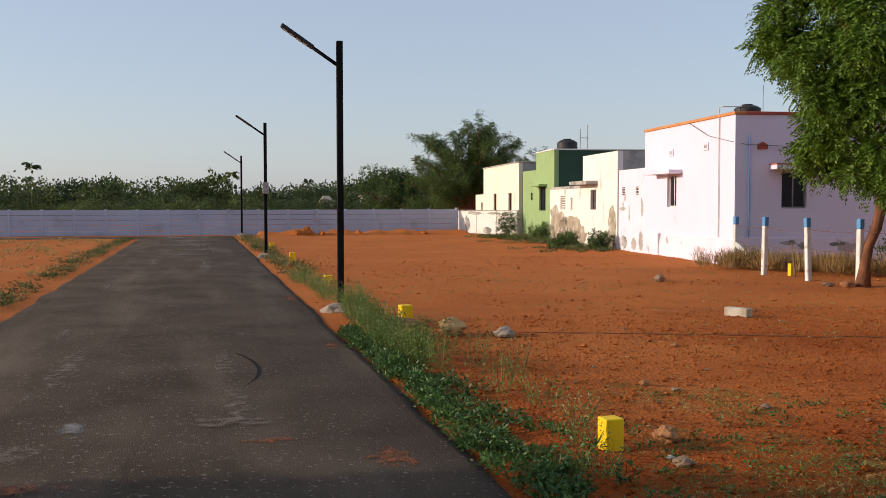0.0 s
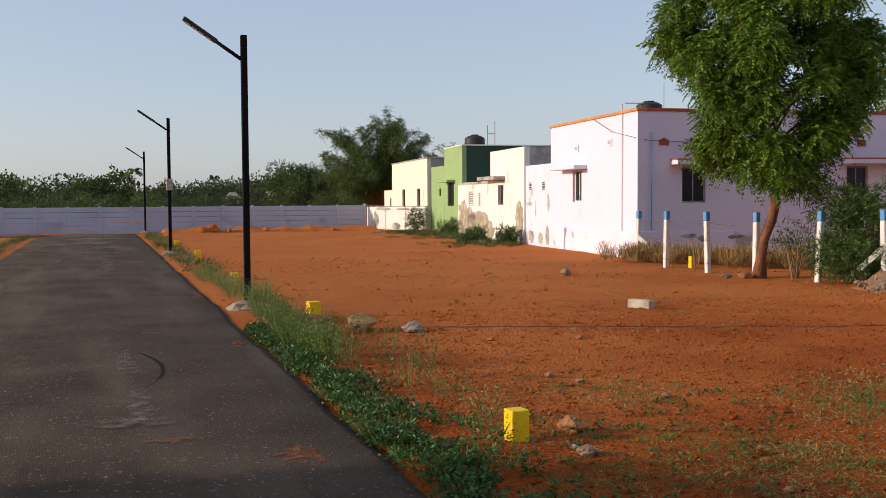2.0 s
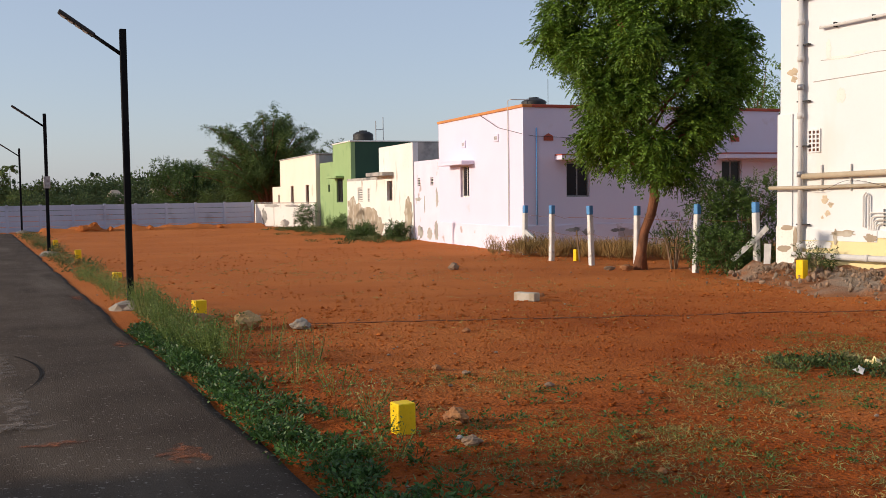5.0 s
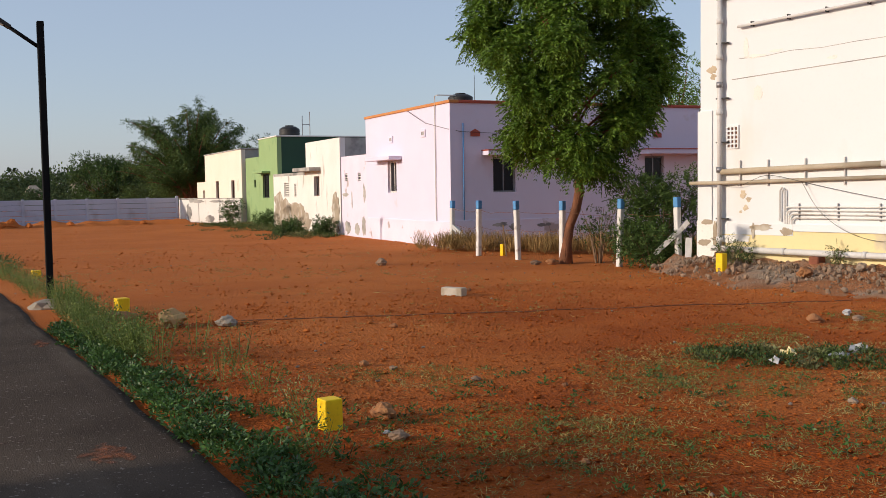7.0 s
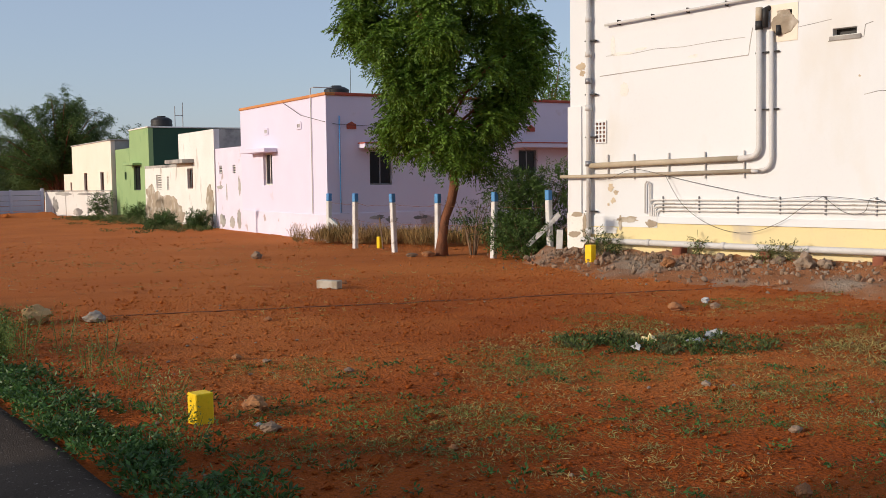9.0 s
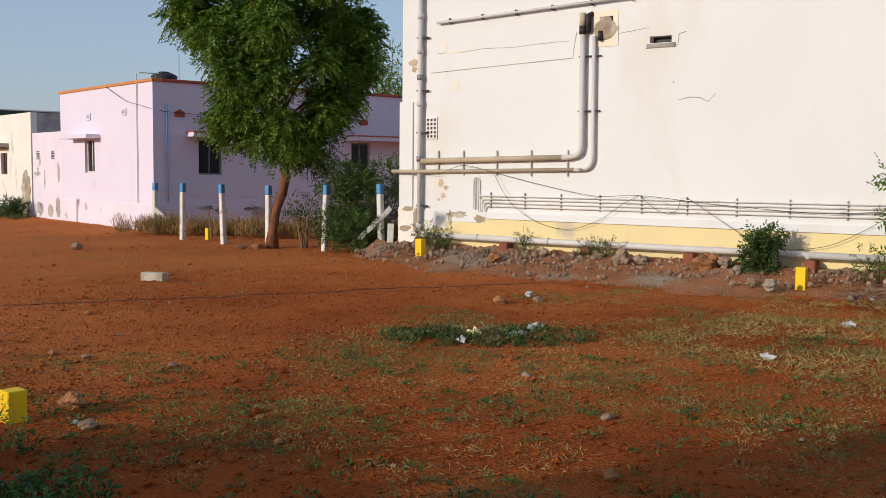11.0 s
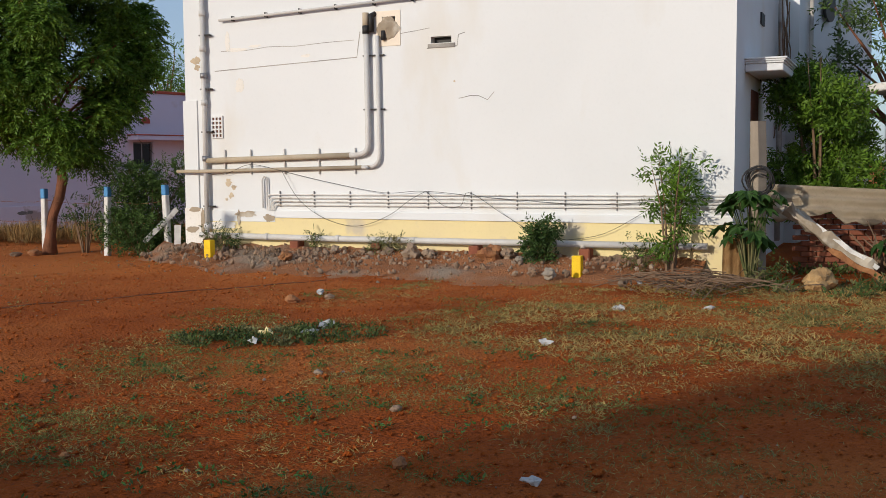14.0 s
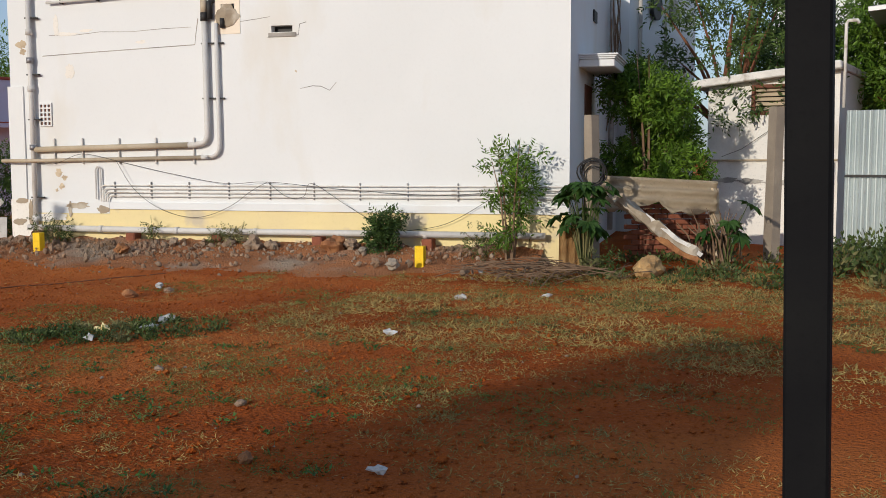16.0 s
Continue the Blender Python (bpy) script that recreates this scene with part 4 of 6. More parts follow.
# neem: an open, lobed crown that starts low on one side
r1 = random.Random(11)
ACROSS, ALONG = Vector((0.81, -0.59, 0)), Vector((0.59, 0.81, 0))
nc, nr, nl = [], [], []
HALF = ((1.5, 0.5), (2.0, 1.05), (2.6, 1.5), (3.2, 1.75), (4.0, 2.15), (4.8, 2.35), (5.6, 2.1), (6.3, 1.5), (6.8, 0.6))
while len(nc) < 190:
    z = r1.uniform(1.75, 6.8)
    half = float(np.interp(z, [h[0] for h in HALF], [h[1] for h in HALF]))
    a, q = r1.uniform(0, 6.283), r1.uniform(0.35, 1.0) ** 0.5
    half *= 0.9
    u, w = half * q * math.cos(a), half * 0.9 * q * math.sin(a)
    if noise.noise(Vector((u * 1.1, w * 1.1, z * 1.1 + 4))) < -0.24:
        continue
    if z < 3.3 and u < -1.25:
        continue
    if z < 2.6 and not (-1.15 < u < -0.35 and z > 1.95 or 0.05 < u < 0.85):
        continue
    c = Vector((0.1, 0, z)) + ACROSS * (u + 0.1) + ALONG * w
    nc.append(tuple(c)); nr.append(r1.uniform(0.26, 0.46))
    if len(nc) % 6 == 0:
        st = Vector((0.12, -0.05, min(3.6, 1.7 + 0.45 * (z - 1.7))))
        nl.append(([st, st.lerp(c, 0.5) + Vector((0, 0, 0.15)), c], [0.04, 0.022, 0.008]))
neem = thing("neem_tree", pose(12.7, 17.35, 0), "leafy neem tree with leaning reddish trunk beside the fence", "tree")
bm = bmesh.new()
tube(bm, [(0, 0, -0.1), (0.02, 0, 0.4), (0.09, -0.03, 0.8), (0.22, -0.08, 1.15), (0.29, -0.1, 1.5), (0.27, -0.1, 1.8), (0.12, -0.04, 2.3), (0.02, 0, 3.0), (0.06, 0.05, 4.0), (0.1, 0.05, 5.2)], [0.16, 0.115, 0.10, 0.098, 0.105, 0.085, 0.07, 0.055, 0.04, 0.015], 12)
for v in bm.verts:
    v.co += noise.noise_vector(v.co * 6) * 0.012
part("trunk", bm, "bark", neem)
for pts, rr_ in nl:
    bm = bmesh.new(); tube(bm, pts, rr_, sides=6); part("limb", bm, "bark", neem)
sprays(nc, nr, 84, 0.27, 0.088, 7, "leaf", "crown", neem)["kind"] = "stuff"

# thorn tree: arching boughs with thin feathery plumes
r2 = random.Random(5)
thorn = thing("thorn_tree", pose(19.1, 70.0, 0), "wide feathery dark green thorn tree behind the houses", "tree")
bm = bmesh.new(); tube(bm, [(0, 0, -0.1), (0.1, 0, 0.8), (0.05, 0.1, 1.8), (0.2, 0, 3.2)], [0.36, 0.28, 0.2, 0.08], 10); part("trunk", bm, "bark", thorn)
fc, fr = [], []
for k in range(120):
    a = r2.uniform(0, 6.283)
    reach = 6.4 * math.sqrt(r2.uniform(0.02, 1)) * (0.8 + 0.25 * noise.noise(Vector((math.cos(a) * 2, math.sin(a) * 2, 3))))
    top = 7.6 - 0.085 * reach * reach - r2.uniform(0, 1) ** 1.4 * 4.6
    top = max(1.4, top + 0.7 * noise.noise(Vector((math.cos(a) * 3, math.sin(a) * 3, k * 0.1))))
    e = Vector((reach * math.cos(a), 0.75 * reach * math.sin(a), top))
    b0_ = Vector((0.3 * math.cos(a), 0.3 * math.sin(a), r2.uniform(0.5, 1.8)))
    mid = Vector((e.x * 0.45, e.y * 0.45, max(b0_.z, top * 0.86)))
    pts = [b0_ * (1 - u) ** 2 + mid * 2 * u * (1 - u) + e * u * u for u in (0, 0.2, 0.4, 0.6, 0.8, 1.0)]
    pts.append(e + (e - pts[-2]) * 0.45 + Vector((0, 0, -0.12)))
    if k % 2 == 0:
        bm = bmesh.new(); tube(bm, pts, [0.11, 0.085, 0.06, 0.045, 0.03, 0.02, 0.01], sides=5); part("limb", bm, "bark", thorn)
    for q in range(9):
        u = 0.42 + 0.6 * q / 8
        p = b0_ * (1 - u) ** 2 + mid * 2 * u * (1 - u) + e * u * u
        fc.append((p.x + r2.gauss(0, 0.16), p.y + r2.gauss(0, 0.16), p.z + r2.gauss(0, 0.1))); fr.append(0.34 * (1.15 - 0.75 * (q / 8)))
sprays(fc, fr, 17, 0.40, 0.14, 4, "thornleaf", "crown", thorn, droop=0.25, lift=0.1, slim=0.3)["kind"] = "stuff"

# shade tree west of the lane: unseen, added and shaped to cast the plot's shadow
r3 = random.Random(8)
sc, sr = [], []
for k in range(40):
    a, u = r3.uniform(0, 6.283), r3.uniform(0, 1)
    rad = (2.35 - 1.95 * u) * math.sqrt(r3.uniform(0, 1))
    # south half of the crown left out to keep the shadow narrow
    if rad * math.sin(a) < -0.15:
        continue
    sc.append((rad * math.cos(a), rad * math.sin(a), 1.7 + 3.2 * u)); sr.append(r3.uniform(0.4, 0.7))
for k in range(26):
    sc.append((r3.uniform(-1.0, 1.0), r3.uniform(0.9, 3.3), r3.uniform(2.95, 3.3))); sr.append(r3.uniform(0.26, 0.4))
limb_tree("shade_tree", pose(-10.4, 4.1, 0), "unseen leafy tree across the lane, added to shade the plot",
          ([(0, 0, -0.1), (0.1, 0, 1.2), (0.0, 0.1, 2.4), (0.1, 0, 4)], [0.24, 0.19, 0.15, 0.05]), [], sc, sr, 9000, 0.17)


def far_wood(y0, y1, x0, x1, n, hmin, hmax, name, label, palms=0):
    """A belt of distant trees: lobed crowns of coarse leaf clumps, and palms."""
    pos, dirs, ln = [], [], []
    for k in range(n):
        x, y = rng.uniform(x0, x1), rng.uniform(y0, y1)
        h = rng.uniform(hmin, hmax) * (0.8 + 0.6 * noise.noise(Vector((x * 0.04, y * 0.02, 1))))
        w = h * rng.uniform(0.45, 0.8)
        m = 560
        d = rng.normal(size=(m, 3)); d /= np.linalg.norm(d, axis=1)[:, None]
        lob = 0.75 + 0.35 * np.sin(d[:, 0] * 5 + k) * np.sin(d[:, 1] * 4 + 2 * k) * np.cos(d[:, 2] * 4)
        p = np.array([x, y, h * 0.52]) + d * lob[:, None] * np.array([w, w, h * 0.5]) * rng.uniform(0.7, 1.0, (m, 1))
        p[:, 2] = np.maximum(p[:, 2], 0.1)
        pos.append(p); dirs.append(d + rng.normal(size=(m, 3)) * 0.7); ln.append(np.full(m, h * 0.085))
    for k in range(palms):
        x, y, h = rng.uniform(x0, x1), rng.uniform(y0, y1), rng.uniform(hmax * 0.68, hmax * 0.85)
        for j in range(16):
            a, e = rng.uniform(0, 6.283), rng.uniform(-0.5, 0.9)
            dv = np.array([math.cos(a) * math.cos(e), math.sin(a) * math.cos(e), math.sin(e)])
            pos.append(np.array([[x, y, h]]) + dv * 0.1); dirs.append(dv[None]); ln.append(np.array([h * 0.16]))
            pos.append(np.array([[x, y, h]]) + dv * h * 0.14); dirs.append((dv + np.array([0, 0, -0.9]))[None]); ln.append(np.array([h * 0.1]))
        pos.append(np.array([[x, y, 0.1]])); dirs.append(np.array([[0, 0, 1.0]])); ln.append(np.array([h]))
    ln = np.concatenate(ln)
    wid = np.where(ln > hmax * 0.6, 0.3, ln * 0.6)
    v, f = leaf_quads(np.concatenate(pos), np.concatenate(dirs), ln, wid)
    return tagged(raw(name, v, f, "far"), label, "trees", kind="stuff")


far_wood(140, 220, -75, 75, 430, 2.8, 7.6, "distant_trees", "belt of distant green trees and palms on the skyline", 9)
far_wood(75, 130, -40, 42, 260, 1.6, 3.0, "distant_bushes", "scrubby green bushes beyond the boundary wall")


# ---- ground cover ----
def plants(name, spots, leaf, mat, label, cat="weeds", stems=True, upright=0.6, slim=0.42):
    """Low plants as one mass: spots are (x, y, height, radius, leaves)."""
    pos, dirs, ln = [], [], []
    for x, y, h, r, n in spots:
        a, q = rng.uniform(0, 6.283, n), np.sqrt(rng.uniform(0, 1, n))
        u = rng.uniform(0.05, 1, n)
        flare = r * q * (0.35 + 0.65 * u)
        p = np.stack([x + flare * np.cos(a), y + flare * np.sin(a), h * u * (1 - 0.45 * q * q)], 1)
        pos.append(p)
        dirs.append(np.stack([np.cos(a), np.sin(a), np.full(n, upright)], 1) + 0.6 * rng.normal(size=(n, 3)))
        ln.append(leaf * rng.uniform(0.6, 1.3, n))
    P, D, Ln = np.concatenate(pos), np.concatenate(dirs), np.concatenate(ln)
    v, f = leaf_quads(P, D, Ln, Ln * slim)
    if stems:
        sp, sdir, sl = [], [], []
        for x, y, h, r, n in spots:
            m = max(3, n // 25)
            a = rng.uniform(0, 6.283, m)
            sp.append(np.stack([x + 0.25 * r * np.cos(a), y + 0.25 * r * np.sin(a), np.zeros(m)], 1))
            sdir.append(np.stack([np.cos(a) * r * 0.6, np.sin(a) * r * 0.6, np.full(m, h)], 1)); sl.append(np.full(m, h * 0.95))
        v2, f2 = leaf_quads(np.concatenate(sp), np.concatenate(sdir), np.concatenate(sl), 0.008)
        n0 = len(v)
        v = np.concatenate([v, v2]); f = f + [tuple(i + n0 for i in q) for q in f2]
    return tagged(raw(name, v, f, mat), label, cat, kind="stuff")


def tufts(name, xs, ys, blade, count, mat, label, wide=0.03):
    """Short grass: a few upright blades at each place."""
    n = len(xs)
    P = np.repeat(np.stack([xs, ys, np.array([ground_z(a, b) for a, b in zip(xs, ys)])], 1), count, 0) + rng.normal(size=(n * count, 3)) * np.array([wide, wide, 0])
    D = rng.normal(size=(n * count, 3)) * np.array([0.9, 0.9, 0.35]) + np.array([0, 0, 0.3]); D[:, 2] = abs(D[:, 2]) + 0.08
    Ln = blade * rng.uniform(0.5, 1.4, n * count)
    v, f = leaf_quads(P, D, Ln, np.maximum(0.004, Ln * 0.14))
    return tagged(raw(name, v, f, mat), label, "grass", kind="stuff")


def pebbles(name, xs, ys, lo, hi, mat, label, sink=0.3):
    """Many small angular stones or clods as one mass."""
    n = len(xs)
    base = np.array([(1, 0, 0), (0.2, 0.9, 0.1), (-0.9, 0.25, 0), (-0.1, -1, 0.05), (0.15, 0.1, 0.9), (0, 0, -0.6), (-0.45, 0.5, 0.6), (0.5, -0.45, 0.55)])
    fc = ((0, 1, 4), (1, 6, 4), (1, 2, 6), (2, 3, 6), (6, 3, 4), (3, 7, 4), (7, 0, 4), (3, 0, 7), (1, 0, 5), (2, 1, 5), (3, 2, 5), (0, 3, 5))
    r = lo * (hi / lo) ** (rng.uniform(0, 1, n) ** 2.2)
    a = rng.uniform(0, 6.283, n)
    V = base[None] * rng.uniform(0.65, 1.2, (n, 8, 3))
    c, s = np.cos(a)[:, None], np.sin(a)[:, None]
    X = V[:, :, 0] * c - V[:, :, 1] * s
    Y = V[:, :, 0] * s + V[:, :, 1] * c
    z = np.array([ground_z(p, q) for p, q in zip(xs, ys)])
    out = np.stack([xs[:, None] + X * r[:, None], ys[:, None] + Y * r[:, None] * 0.8, z[:, None] + (V[:, :, 2] * 0.7 + sink) * r[:, None]], 2).reshape(-1, 3)
    return tagged(raw(name, out, [tuple(8 * i + k for k in q) for i in range(n) for q in fc], mat), label, "stones", kind="stuff")


def spread(n, x0, x1, y0, y1, dens=None, sc=0.6, cut=0.0):
    """Random places in a rectangle, thinned by a patchy noise."""
    xs, ys = [], []
    while len(xs) < n:
        x, y = rng.uniform(x0, x1), rng.uniform(y0, y1)
        if dens is None or noise.noise(Vector((x * sc, y * sc, dens))) > cut:
            xs.append(x); ys.append(y)
    return np.array(xs), np.array(ys)


# weeds along the lane's edge
edge = []
for k in range(215):
    y = 4.3 + 8.5 * (k / 215) + rnd.uniform(-0.1, 0.1)
    w = 0.75 if y < 9.5 else 0.5
    edge.append((1.76 + abs(rnd.gauss(0, 0.36)) * w, y, rnd.uniform(0.03, 0.15), rnd.uniform(0.07, 0.2), 80))
plants("creeping_weeds", edge, 0.042, "creeper", "dense green creeping weeds along the asphalt edge", upright=0.5)
tall = [(2.02 + 0.26 * rnd.random(), 9.6 + 5.4 * k / 30 + rnd.uniform(-0.15, 0.15), rnd.uniform(0.28, 0.58), rnd.uniform(0.16, 0.3), 560) for k in range(30)]
tall += [(2.25 + 0.6 * rnd.random(), y, h, 0.24, 260) for y, h in ((8.2, 0.42), (8.8, 0.5), (7.6, 0.32), (7.0, 0.28), (9.6, 0.55), (5.6, 0.25), (6.3, 0.22))]
tall += [(1.95 + 0.35 * rnd.random(), 16.6 + 6 * k / 24, rnd.uniform(0.2, 0.42), 0.25, 260) for k in range(24)]
plants("roadside_weeds", tall, 0.028, "feather", "feathery waist-low weeds beside the lane")
plants("roadside_scrub", [(1.9 + 0.7 * rnd.random(), rnd.uniform(22, 50), rnd.uniform(0.1, 0.3), 0.3, 45) for k in range(110)], 0.06, "weed", "patchy low weeds along the lane verge")
plants("verge_weeds", [(-3.0 - abs(rnd.gauss(0, 0.35)), rnd.uniform(14, 50), rnd.uniform(0.06, 0.18), 0.25, 45) for k in range(180)], 0.05, "weed", "green weeds on the opposite verge")
plants("plot_scrub", [(rnd.uniform(-16, -3.6), rnd.uniform(20, 49), rnd.uniform(0.08, 0.22), 0.3, 24) for k in range(260)], 0.08, "straw", "dry scrub on the plot across the lane")
# field cover
xs, ys = spread(2600, 2.6, 13, 0.0, 8.6, 3.0, 0.8, 0.10)
tufts("field_grass", xs, ys, 0.034, 14, "feather", "sparse low green grass on the red earth", 0.045)
xs, ys = spread(1500, 2.4, 7.0, 2.0, 6.4, 7.0, 0.9, 0.05)
tufts("near_field_grass", xs, ys, 0.028, 12, "feather", "low green grass tufts on the red earth", 0.04)
xs, ys = spread(3000, 2.8, 14, -1.5, 7.8, 9.0, 0.7, 0.02)
tufts("dry_field_grass", xs, ys, 0.036, 14, "straw", "thin dry straw-coloured grass", 0.05)
xs, ys = spread(3800, 8.0, 15.0, -2.5, 5.4, 2.0, 0.7, -0.12)
tufts("bank_grass", xs, ys, 0.06, 12, "straw", "dry yellow grass near the building", 0.05)
xs, ys = spread(1400, 9.0, 15.5, -2.0, 4.2, 5.0, 0.8, 0.0)
tufts("green_bank_grass", xs, ys, 0.055, 9, "weed", "green grass near the rubble", 0.04)
xs, ys = spread(420, 3, 13, 9, 24, 6.0, 0.4, 0.12)
tufts("far_field_grass", xs, ys, 0.05, 8, "straw", "sparse dry grass tufts in the field")
ww = [(2.7 + 5.5 * rnd.random() ** 1.3, 2.2 + 5 * rnd.random(), rnd.uniform(0.03, 0.07), rnd.uniform(0.05, 0.11), 22) for k in range(170)]
plants("small_weeds", ww, 0.034, "creeper", "small scattered green weeds in the red earth", stems=False, upright=0.3)
ell = []
while len(ell) < 130:
    a, q = rnd.uniform(0, 6.283), math.sqrt(rnd.random())
    dx, dy = 1.12 * q * math.cos(a), 0.62 * q * math.sin(a)
    ell.append((7.5 + dx * 0.72 + dy * 0.69, 6.42 - dx * 0.69 + dy * 0.72, rnd.uniform(0.03, 0.09), 0.11, 34))
plants("weed_patch", ell, 0.042, "weed", "round patch of green weeds with litter in it", upright=0.9)
xs, ys = spread(30000, 1.9, 14, 0.3, 14, None)
pebbles("earth_clods", xs, ys, 0.005, 0.03, "soil", "small red earth clods strewn over the plot")
xs, ys = spread(1500, 1.9, 15, 0.3, 30, 4.0, 0.5, -0.05)
pebbles("earth_lumps", xs, ys, 0.014, 0.055, "soil", "loose lumps of red earth on the plot")
xs, ys = spread(4500, 2.2, 16, 12, 48, 1.0, 0.5, -0.1)
pebbles("far_earth_clods", xs, ys, 0.008, 0.035, "soil", "red earth clods over the far plot")
xs, ys = spread(1100, 1.9, 14, 0.5, 30, None)
pebbles("field_pebbles", xs, ys, 0.005, 0.03, "stone", "grey-brown pebbles scattered over the plot")
xs, ys = spread(1500, -2.6, 1.7, 4.5, 34, None)
pebbles("road_grit", xs, ys, 0.005, 0.02, "stone", "loose grit on the asphalt", sink=1.3)
xs, ys = spread(900, -14, -2.9, 14, 49, None)
pebbles("plot_clods", xs, ys, 0.01, 0.07, "soil", "earth clods on the plot across the lane")


def straws(name, n, x0, x1, y0, y1, ln, mat, label):
    xs, ys = spread(n, x0, x1, y0, y1, 12.0, 0.4, -0.15)
    P = np.stack([xs, ys, np.array([ground_z(a, b) for a, b in zip(xs, ys)]) + 0.012], 1)
    D = rng.normal(size=(n, 3)) * np.array([1, 1, 0.12])
    v, f = leaf_quads(P, D, ln * rng.uniform(0.4, 1.6, n), 0.006, np.array([0, 0, 1.0]))
    return tagged(raw(name, v, f, mat), label, "straw", kind="stuff")


straws("loose_straw", 2600, 2.2, 14, 0.5, 14, 0.07, "straw", "loose dry straw lying on the red earth")
straws("far_straw", 900, 2.2, 14, 14, 30, 0.16, "straw", "loose dry straw on the far field")


# ---- single stones and litter in the field ----
def stone_thing(name, x, y, r, mat, label, seed, cat="stone", sink=0.75):
    bm = bmesh.new(); rocky(bm, (0, 0, 0), r, seed=seed, sub=3)
    o = finish(bm, name, mat, None, pose(x, y, ground_z(x, y) + r[2] * sink, 0, 0, 40 * seed))
    return tagged(o, label, cat)


stone_thing("rock", 3.06, 12.15, (0.2, 0.15, 0.12), "ochre", "lumpy ochre rock beside the weeds", 1.0)
M["paper"] = mk("white_paper", (0.56, 0.55, 0.54), (0.38, 0.37, 0.36), 12, 0.6, 0.3, 60)
stone_thing("rock", 3.66, 11.9, (0.15, 0.12, 0.07), "concrete", "pale grey broken stone in the field", 2.0)
stone_thing("rock", 3.13, 6.37, (0.10, 0.07, 0.06), "laterite", "reddish brown stone near the yellow marker", 3.0)
stone_thing("rock", 2.93, 5.72, (0.06, 0.05, 0.035), "stone", "small dark stone near the yellow marker", 4.0)
stone_thing("brick_piece", 4.5, 2.78, (0.05, 0.04, 0.035), "laterite", "broken red brick piece in the grass", 5.0)
for i, (x, y, q) in enumerate(((3.9, 8.4, 0.05), (4.05, 8.1, 0.035), (5.3, 10.6, 0.05), (4.4, 7.2, 0.04), (4.9, 6.6, 0.03), (6.3, 4.9, 0.04), (9.6, 8.1, 0.09), (10.1, 7.9, 0.07), (8.1, 13.6, 0.05), (9.4, 19.5, 0.14), (3.6, 4.6, 0.03), (5.6, 3.6, 0.04))):
    stone_thing("field_stone", x, y, (q, q * 0.8, q * 0.6), "stone" if i % 2 else "laterite", "loose brown stone on the red earth", 6.0 + i)
bm = bmesh.new(); box(bm, (-0.19, -0.075, 0), (0.19, 0.075, 0.13)); soft(bm, 0.012)
tagged(finish(bm, "concrete_block", "flaked", None, pose(7.6, 13.2, 0.0, 0, 0, -62)), "grey solid concrete block lying in the field", "block")


def litter_piece(x, y, w, mat, label, seed):
    bm = bmesh.new()
    rocky(bm, (0, 0, w * 0.35), (w * 1.1, w * 0.7, w * 0.5), seed=seed * 2.3, sub=2, rough=1.1)
    for v in bm.verts:
        v.co += noise.noise_vector(v.co * (1.6 / w) + Vector((seed, 0, 0))) * w * 0.3
    return tagged(finish(bm, "litter", mat, None, pose(x, y, ground_z(x, y) + 0.01, 0, 0, 50 * seed)), label, "litter")


for i, (x, y, w, mt, lb) in enumerate(((7.05, 6.34, 0.06, "paper", "crumpled white plastic wrapper"), (7.48, 6.58, 0.075, "yellowwash", "crumpled pale yellow packet"), (7.78, 6.25, 0.065, "paper", "crumpled white plastic wrapper"), (8.2, 6.38, 0.085, "paper", "crumpled clear plastic bag"),
                                       (8.45, 3.87, 0.06, "paper", "crumpled pale plastic bag"), (4.6, 1.98, 0.045, "paper", "crumpled pale plastic bag"), (2.93, 5.9, 0.025, "litter", "small white paper scrap"), (10.4, 8.3, 0.07, "paper", "white paper scrap near the rubble"), (11.0, 4.2, 0.06, "paper", "white paper scrap in dry grass"), (11.6, 3.3, 0.05, "paper", "white paper scrap in dry grass"), (13.6, 5.0, 0.06, "paper", "white paper scrap near twigs"), (0.3, 5.35, 0.06, "litter", "trodden white paper on the asphalt"))):
    litter_piece(x, y, w, mt, lb, i + 1)

# thin dark brown tube laid as a line across the plot
bm = bmesh.new()
tube(bm, [(3.75 + 8.0 * k / 24, 12.27 - 2.95 * k / 24 + 0.08 * noise.noise(Vector((k * 0.35, 2, 0))), ground_z(3.75 + 8.0 * k / 24, 12.27 - 2.95 * k / 24) + 0.006) for k in range(25)], 0.0085, 6)
tagged(finish(bm, "ground_line", "bark"), "thin dark line across the red earth", "cable")
bm = bmesh.new(); rocky(bm, (0, 0, 0), (0.24, 0.18, 0.08), seed=4.4, sub=3)
tagged(finish(bm, "earth_mound", "laterite", None, pose(2.66, 13.3, 0.03)), "small mound of dark red earth by a plot marker", "earth mound")

# ---- rubble bank along the white building ----
bm = bmesh.new()
B0 = pose(*WB)
nxs, nys = 90, 26
grid = []
for j in range(nys + 1):
    for i in range(nxs + 1):
        s, u = -0.6 + 10.4 * i / nxs, 2.7 * j / nys
        wid = (2.3 + 0.4 * noise.noise(Vector((s * 0.8, 0, 2)))) * min(1, 0.35 + 0.22 * max(0, s + 0.6)) * min(1, 0.35 + max(0, 9.8 - s) * 0.28)
        fall = max(0.0, 1 - u / wid)
        h = 0.30 * fall ** 1.1 + (0.07 * noise.noise(Vector((s * 2.4, u * 2.4, 0))) + 0.04 * noise.noise(Vector((s * 6, u * 6, 0)))) * min(1, fall * 4) - 0.06 * (fall == 0) - 0.02
        grid.append(bm.verts.new(B0 @ Vector((s, -u - 0.02, h))))
